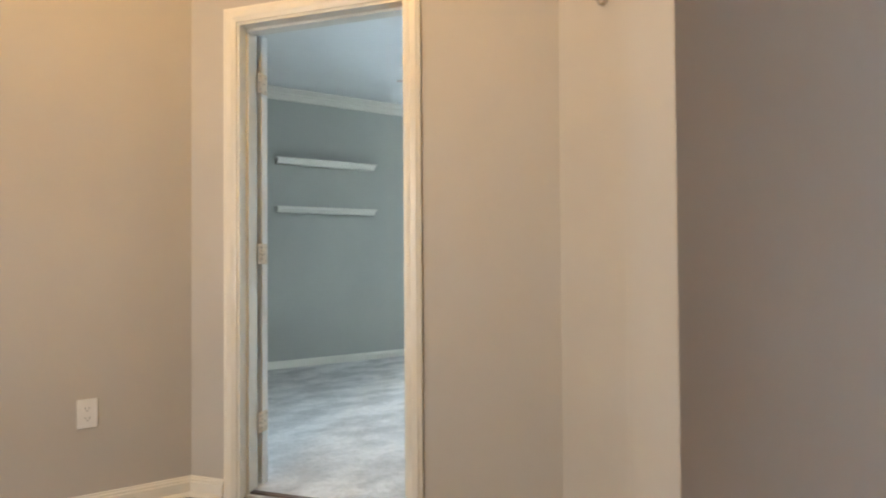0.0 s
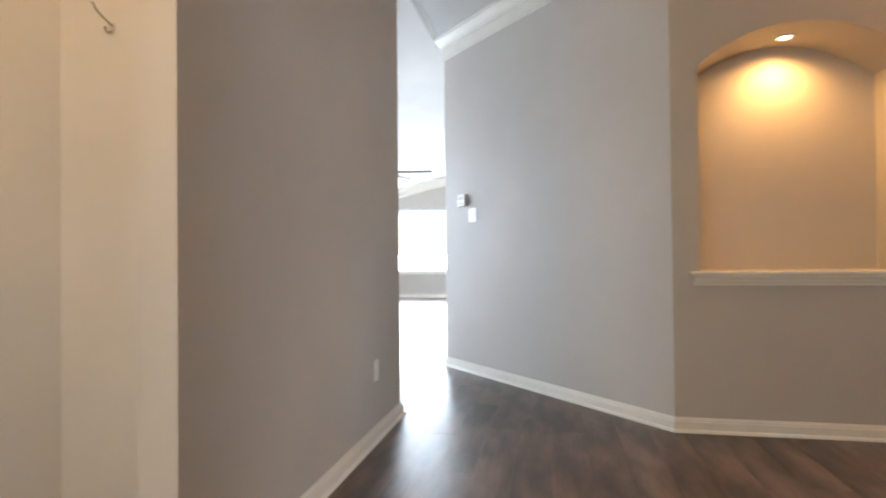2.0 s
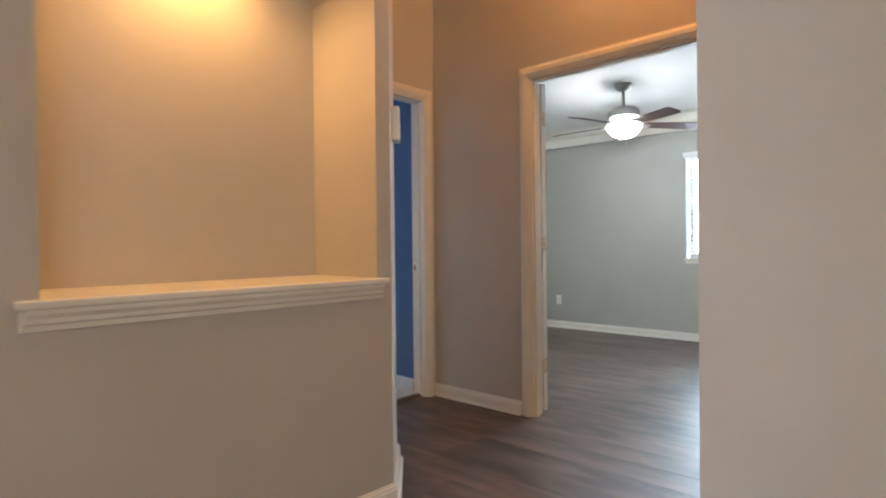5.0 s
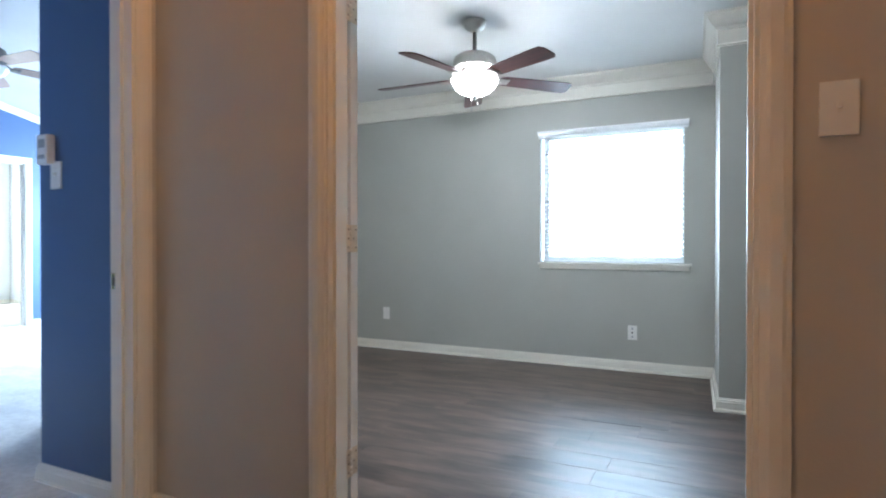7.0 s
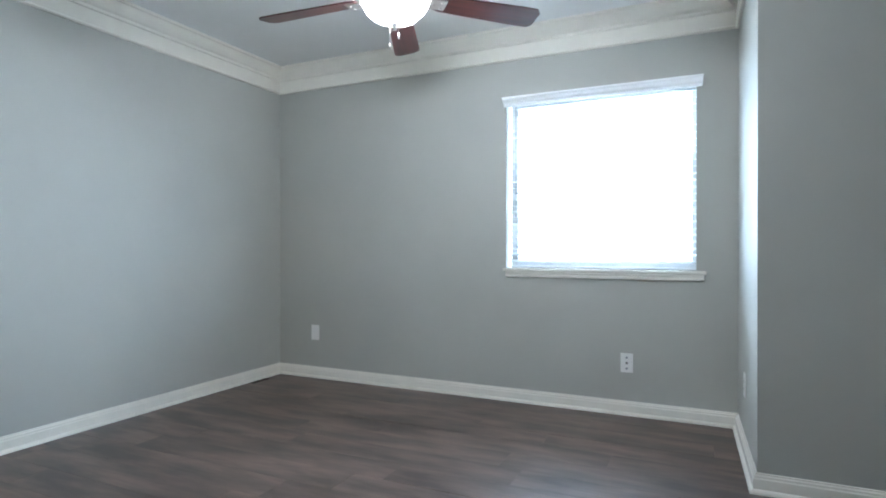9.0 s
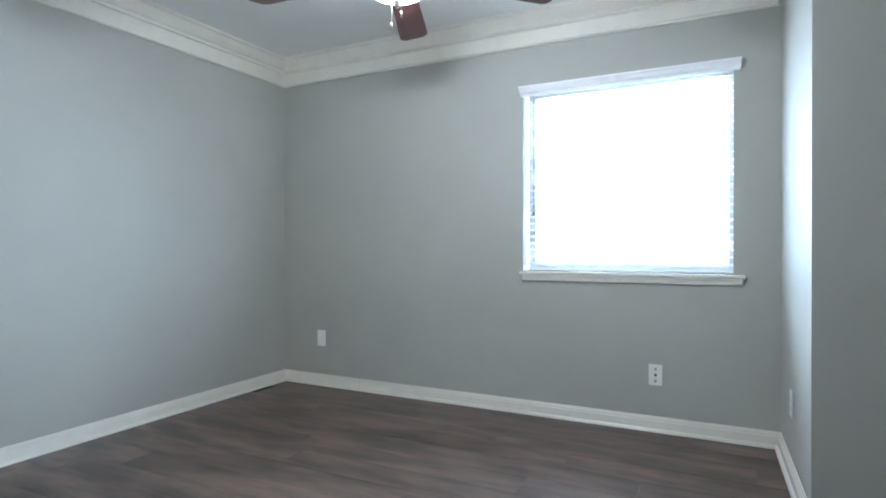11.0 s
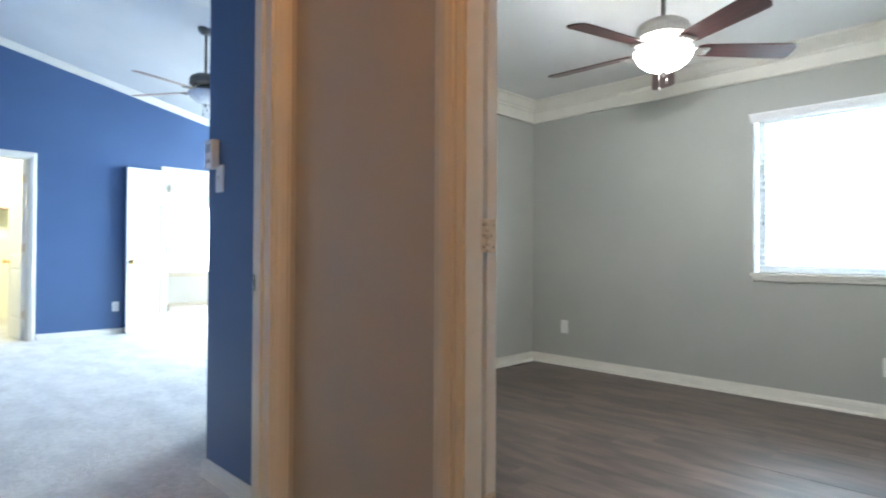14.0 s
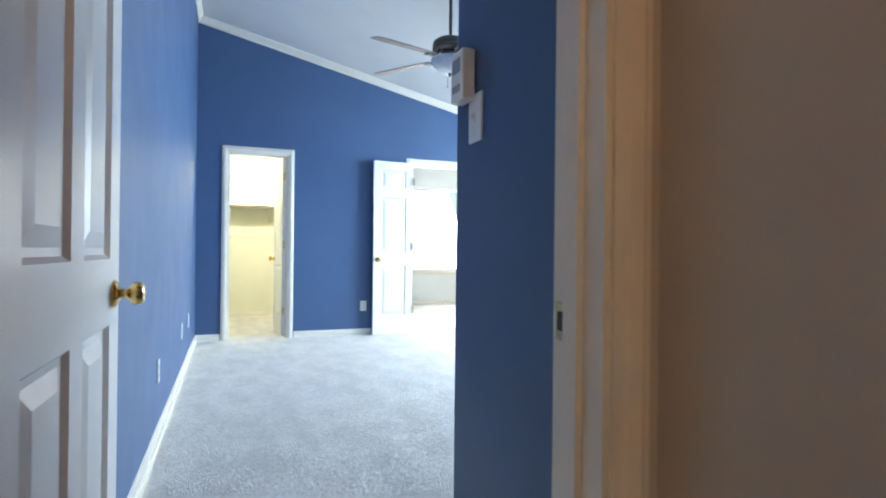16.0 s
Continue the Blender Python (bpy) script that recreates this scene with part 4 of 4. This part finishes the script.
def ceiling_fan(x, y, ztop, zblade, turn, radius, blade_mat, metal, bowl_mat, label, bowl=True, w=(0.105, 0.135)):
    root = tagged(new("ceiling_fan"), label, "ceiling fan")
    root.matrix_world = pose(x, y, zblade, 0, 0, turn)
    top = ztop - zblade
    bm = bmesh.new()
    lathe(bm, [(0.0, top), (0.070, top), (0.072, top - 0.012), (0.060, top - 0.045), (0.034, top - 0.062), (0.022, top - 0.068), (0.0, top - 0.068)], 36)
    part("canopy", bm, metal, root)
    bm = bmesh.new()
    lathe(bm, [(0.0, top - 0.05), (0.0125, top - 0.05), (0.0125, 0.13), (0.024, 0.125), (0.026, 0.105), (0.0, 0.105)], 20)
    part("down_rod", bm, metal, root)
    bm = bmesh.new()
    lathe(bm, [(0.0, 0.118), (0.050, 0.116), (0.095, 0.106), (0.128, 0.084), (0.138, 0.054), (0.130, 0.040), (0.138, 0.034), (0.138, 0.022), (0.130, 0.018), (0.116, 0.006), (0.070, 0.0), (0.0, 0.0)], 40)
    part("motor_housing", bm, metal, root)
    bm = bmesh.new()
    lathe(bm, [(0.0, 0.0), (0.072, 0.0), (0.078, -0.012), (0.072, -0.018), (0.092, -0.028), (0.098, -0.040), (0.092, -0.048), (0.0, -0.048)], 36)
    part("light_kit", bm, metal, root)
    for k in range(5):
        a = 72 * k
        bl = part("blade", blade_mesh(radius - 0.17, *w), blade_mat, root)
        bl.matrix_basis = pose(0, 0, 0, 0, 0, a) @ pose(0.17, 0, -0.046, -12, 1.5, 0)
        bm = bmesh.new()
        sweep(bm, [(0.085, 0, 0.010), (0.110, 0, 0.002), (0.130, 0, -0.026), (0.150, 0, -0.044), (0.175, 0, -0.050)], 0.011, 8)
        box(bm, 0.150, -0.038, -0.056, 0.225, 0.038, -0.049, 0.002)
        for sy in (-0.022, 0.022):
            lathe(bm, [(0.0, -0.009), (0.006, -0.007), (0.007, -0.004), (0.0, -0.004)], 10, Matrix.Translation((0.205, sy, -0.053)))
        br = part("blade_arm", bm, metal, root)
        br.matrix_basis = pose(0, 0, 0, 0, 0, a) @ pose(0, 0, 0, -6, 0, 0)
    if bowl:
        bm = bmesh.new()
        outer = [(0.136, -0.044), (0.146, -0.050), (0.142, -0.070), (0.124, -0.104), (0.092, -0.132), (0.048, -0.150), (0.014, -0.155), (0.0, -0.155)]
        inner = [(0.0, -0.150), (0.048, -0.145), (0.088, -0.128), (0.118, -0.102), (0.136, -0.070), (0.138, -0.050)]
        vs = lathe(bm, outer + inner, 60)
        for v in vs:
            rr = math.hypot(v.co.x, v.co.y)
            if rr > 0.02:
                k = 1 + 0.022 * math.cos(12 * math.atan2(v.co.y, v.co.x))
                v.co.x *= k
                v.co.y *= k
        g = part("glass_bowl", bm, bowl_mat, root, "frosted glass light bowl")
        g.visible_shadow = False
        bm = bmesh.new()
        lathe(bm, [(0.0, -0.186), (0.006, -0.182), (0.009, -0.172), (0.013, -0.160), (0.016, -0.153), (0.0, -0.150)], 18)
        part("finial", bm, metal, root)
        for k, (dx, ln) in enumerate(((0.022, 0.085), (-0.018, 0.045))):
            bm = bmesh.new()
            sweep(bm, [(dx, 0.0, -0.150), (dx, 0.0, -0.150 - ln)], 0.0016, 6)
            lathe(bm, [(0.0, -0.028), (0.004, -0.024), (0.0048, -0.010), (0.003, 0.0), (0.0, 0.0)], 10, Matrix.Translation((dx, 0, -0.150 - ln)))
            part("pull_chain", bm, metal, root)
    return root


ceiling_fan(3.78, -5.31, 2.43, 2.115, 6, 0.66, BLADE, NICKEL, FROST, "brushed nickel ceiling fan with dark cherry blades and a lit bowl")
ceiling_fan(7.65, -4.47, master_z(7.65, -4.47) + 0.02, 2.50, 38, 0.70, PALEBLADE, PEWTER, OPAL, "dark metal ceiling fan with pale blades and an unlit bowl")
ceiling_fan(8.1, 2.40, living_z(8.1, 2.40) + 0.02, 2.35, -90, 0.76, PEWTER, PEWTER, OPAL, "dark metal ceiling fan in the bright living room", w=(0.080, 0.095))
ceiling_fan(2.84, 4.02, 2.60, 2.45, 177, 0.68, PALEBLADE, PEWTER, OPAL, "dark metal ceiling fan with pale blades above the carpet", w=(0.085, 0.11))

# ---- ceiling lamps out of view that light the foyer and hall ----


def dome_lamp(x, y, z):
    root = tagged(new("ceiling_lamp"), "small warm dome lamp on the white ceiling", "ceiling lamp", group="dome lamps")
    root.matrix_world = pose(x, y, z)
    bm = bmesh.new()
    lathe(bm, [(0.0, 0.0), (0.15, 0.0), (0.155, -0.012), (0.145, -0.024), (0.0, -0.024)], 32)
    part("base", bm, NICKEL, root)
    bm = bmesh.new()
    lathe(bm, [(0.140, -0.024), (0.135, -0.060), (0.105, -0.100), (0.055, -0.122), (0.0, -0.128)], 32)
    g = part("glass_dome", bm, WARMGLASS, root)
    g.visible_shadow = False


dome_lamp(-0.20, 1.40, H1)
dome_lamp(2.70, -3.12, H1)

# ---- closet fittings ----
cs = tagged(new("closet_shelf"), "cream closet shelf with a hanging rod and brackets", "shelf")
bm = bmesh.new()
box(bm, 12.3 - 0.36, -4.30, 1.60, 12.3, -2.70, 1.62, 0.003)
part("board", bm, CREAM, cs)
bm = bmesh.new()
sweep(bm, [(12.3 - 0.33, -4.30, 1.580), (12.3 - 0.33, -2.70, 1.580)], 0.016, 12)
part("hanging_rod", bm, PALEBLADE, cs, "pale wooden hanging rod")
for y in (-3.5,):
    bm = bmesh.new()
    sweep(bm, [(12.295, y, 1.40), (12.15, y, 1.47), (12.0, y, 1.54), (11.96, y, 1.60)], 0.008, 8)
    part("bracket", bm, TRIM, cs)
cl = tagged(new("closet_cleat"), "cream painted wooden cleat rail on the closet wall", "rail")
bm = bmesh.new()
box(bm, 12.3 - 0.012, -4.30, 1.16, 12.3, -2.70, 1.23, 0.003)
part("rail", bm, CREAM, cl)

# ---- vinyl plank floor ----
floor = tagged(new("floor"), "dark grey-brown wood-look vinyl plank floor", "floor", kind="structure")
PW, PL = 0.180, 1.22
ROOMS = [(-2.25, -2.15, 5.1, 0.85), (-2.25, 0.85, 1.75, 2.9), (1.1, -3.56, 4.36, -2.15), (0.85, -6.85, 5.75, -3.56)]


def plank_bm(length, width):
    bm = bmesh.new()
    box(bm, -length / 2, -width / 2, -0.012, length / 2, width / 2, 0.0)
    for v in bm.verts:
        if v.co.z > -0.001:
            v.co.x -= math.copysign(0.0003, v.co.x)
            v.co.y -= math.copysign(0.0003, v.co.y)
    return bm


plank_me = None
rest = []
rnd = random.Random(7)
rows_n = int((6.1 + 6.95) / PW)
for r in range(rows_n):
    yc = -6.95 + PW * (r + 0.5)
    x = -2.4 - rnd.random() * PL
    while x < 13.7:
        xc = x + PL / 2
        x += PL
        near = any(a - PL / 2 < xc < c + PL / 2 and b - PW / 2 < yc < d + PW / 2 for a, b, c, d in ROOMS)
        if near and xc < (6.2 if yc < -3.5 else 5.6):
            if plank_me is None:
                first = part("plank", plank_bm(PL - 0.0004, PW - 0.0004), PLANK, floor)
                plank_me = first.data
                ob = first
            else:
                ob = new("plank", plank_me)
                ob.parent = floor
            ob.location = (xc, yc, rnd.uniform(-0.0004, 0.0004))
        elif xc > 3.0 and yc > 0.6:
            rest.append((xc, yc))
bm = bmesh.new()
for xc, yc in rest:
    box(bm, xc - PL / 2 + 0.001, yc - PW / 2 + 0.001, -0.012, xc + PL / 2 - 0.001, yc + PW / 2 - 0.001, 0.0)
tagged(part("far_planks", bm, PLANK, floor), kind="stuff")
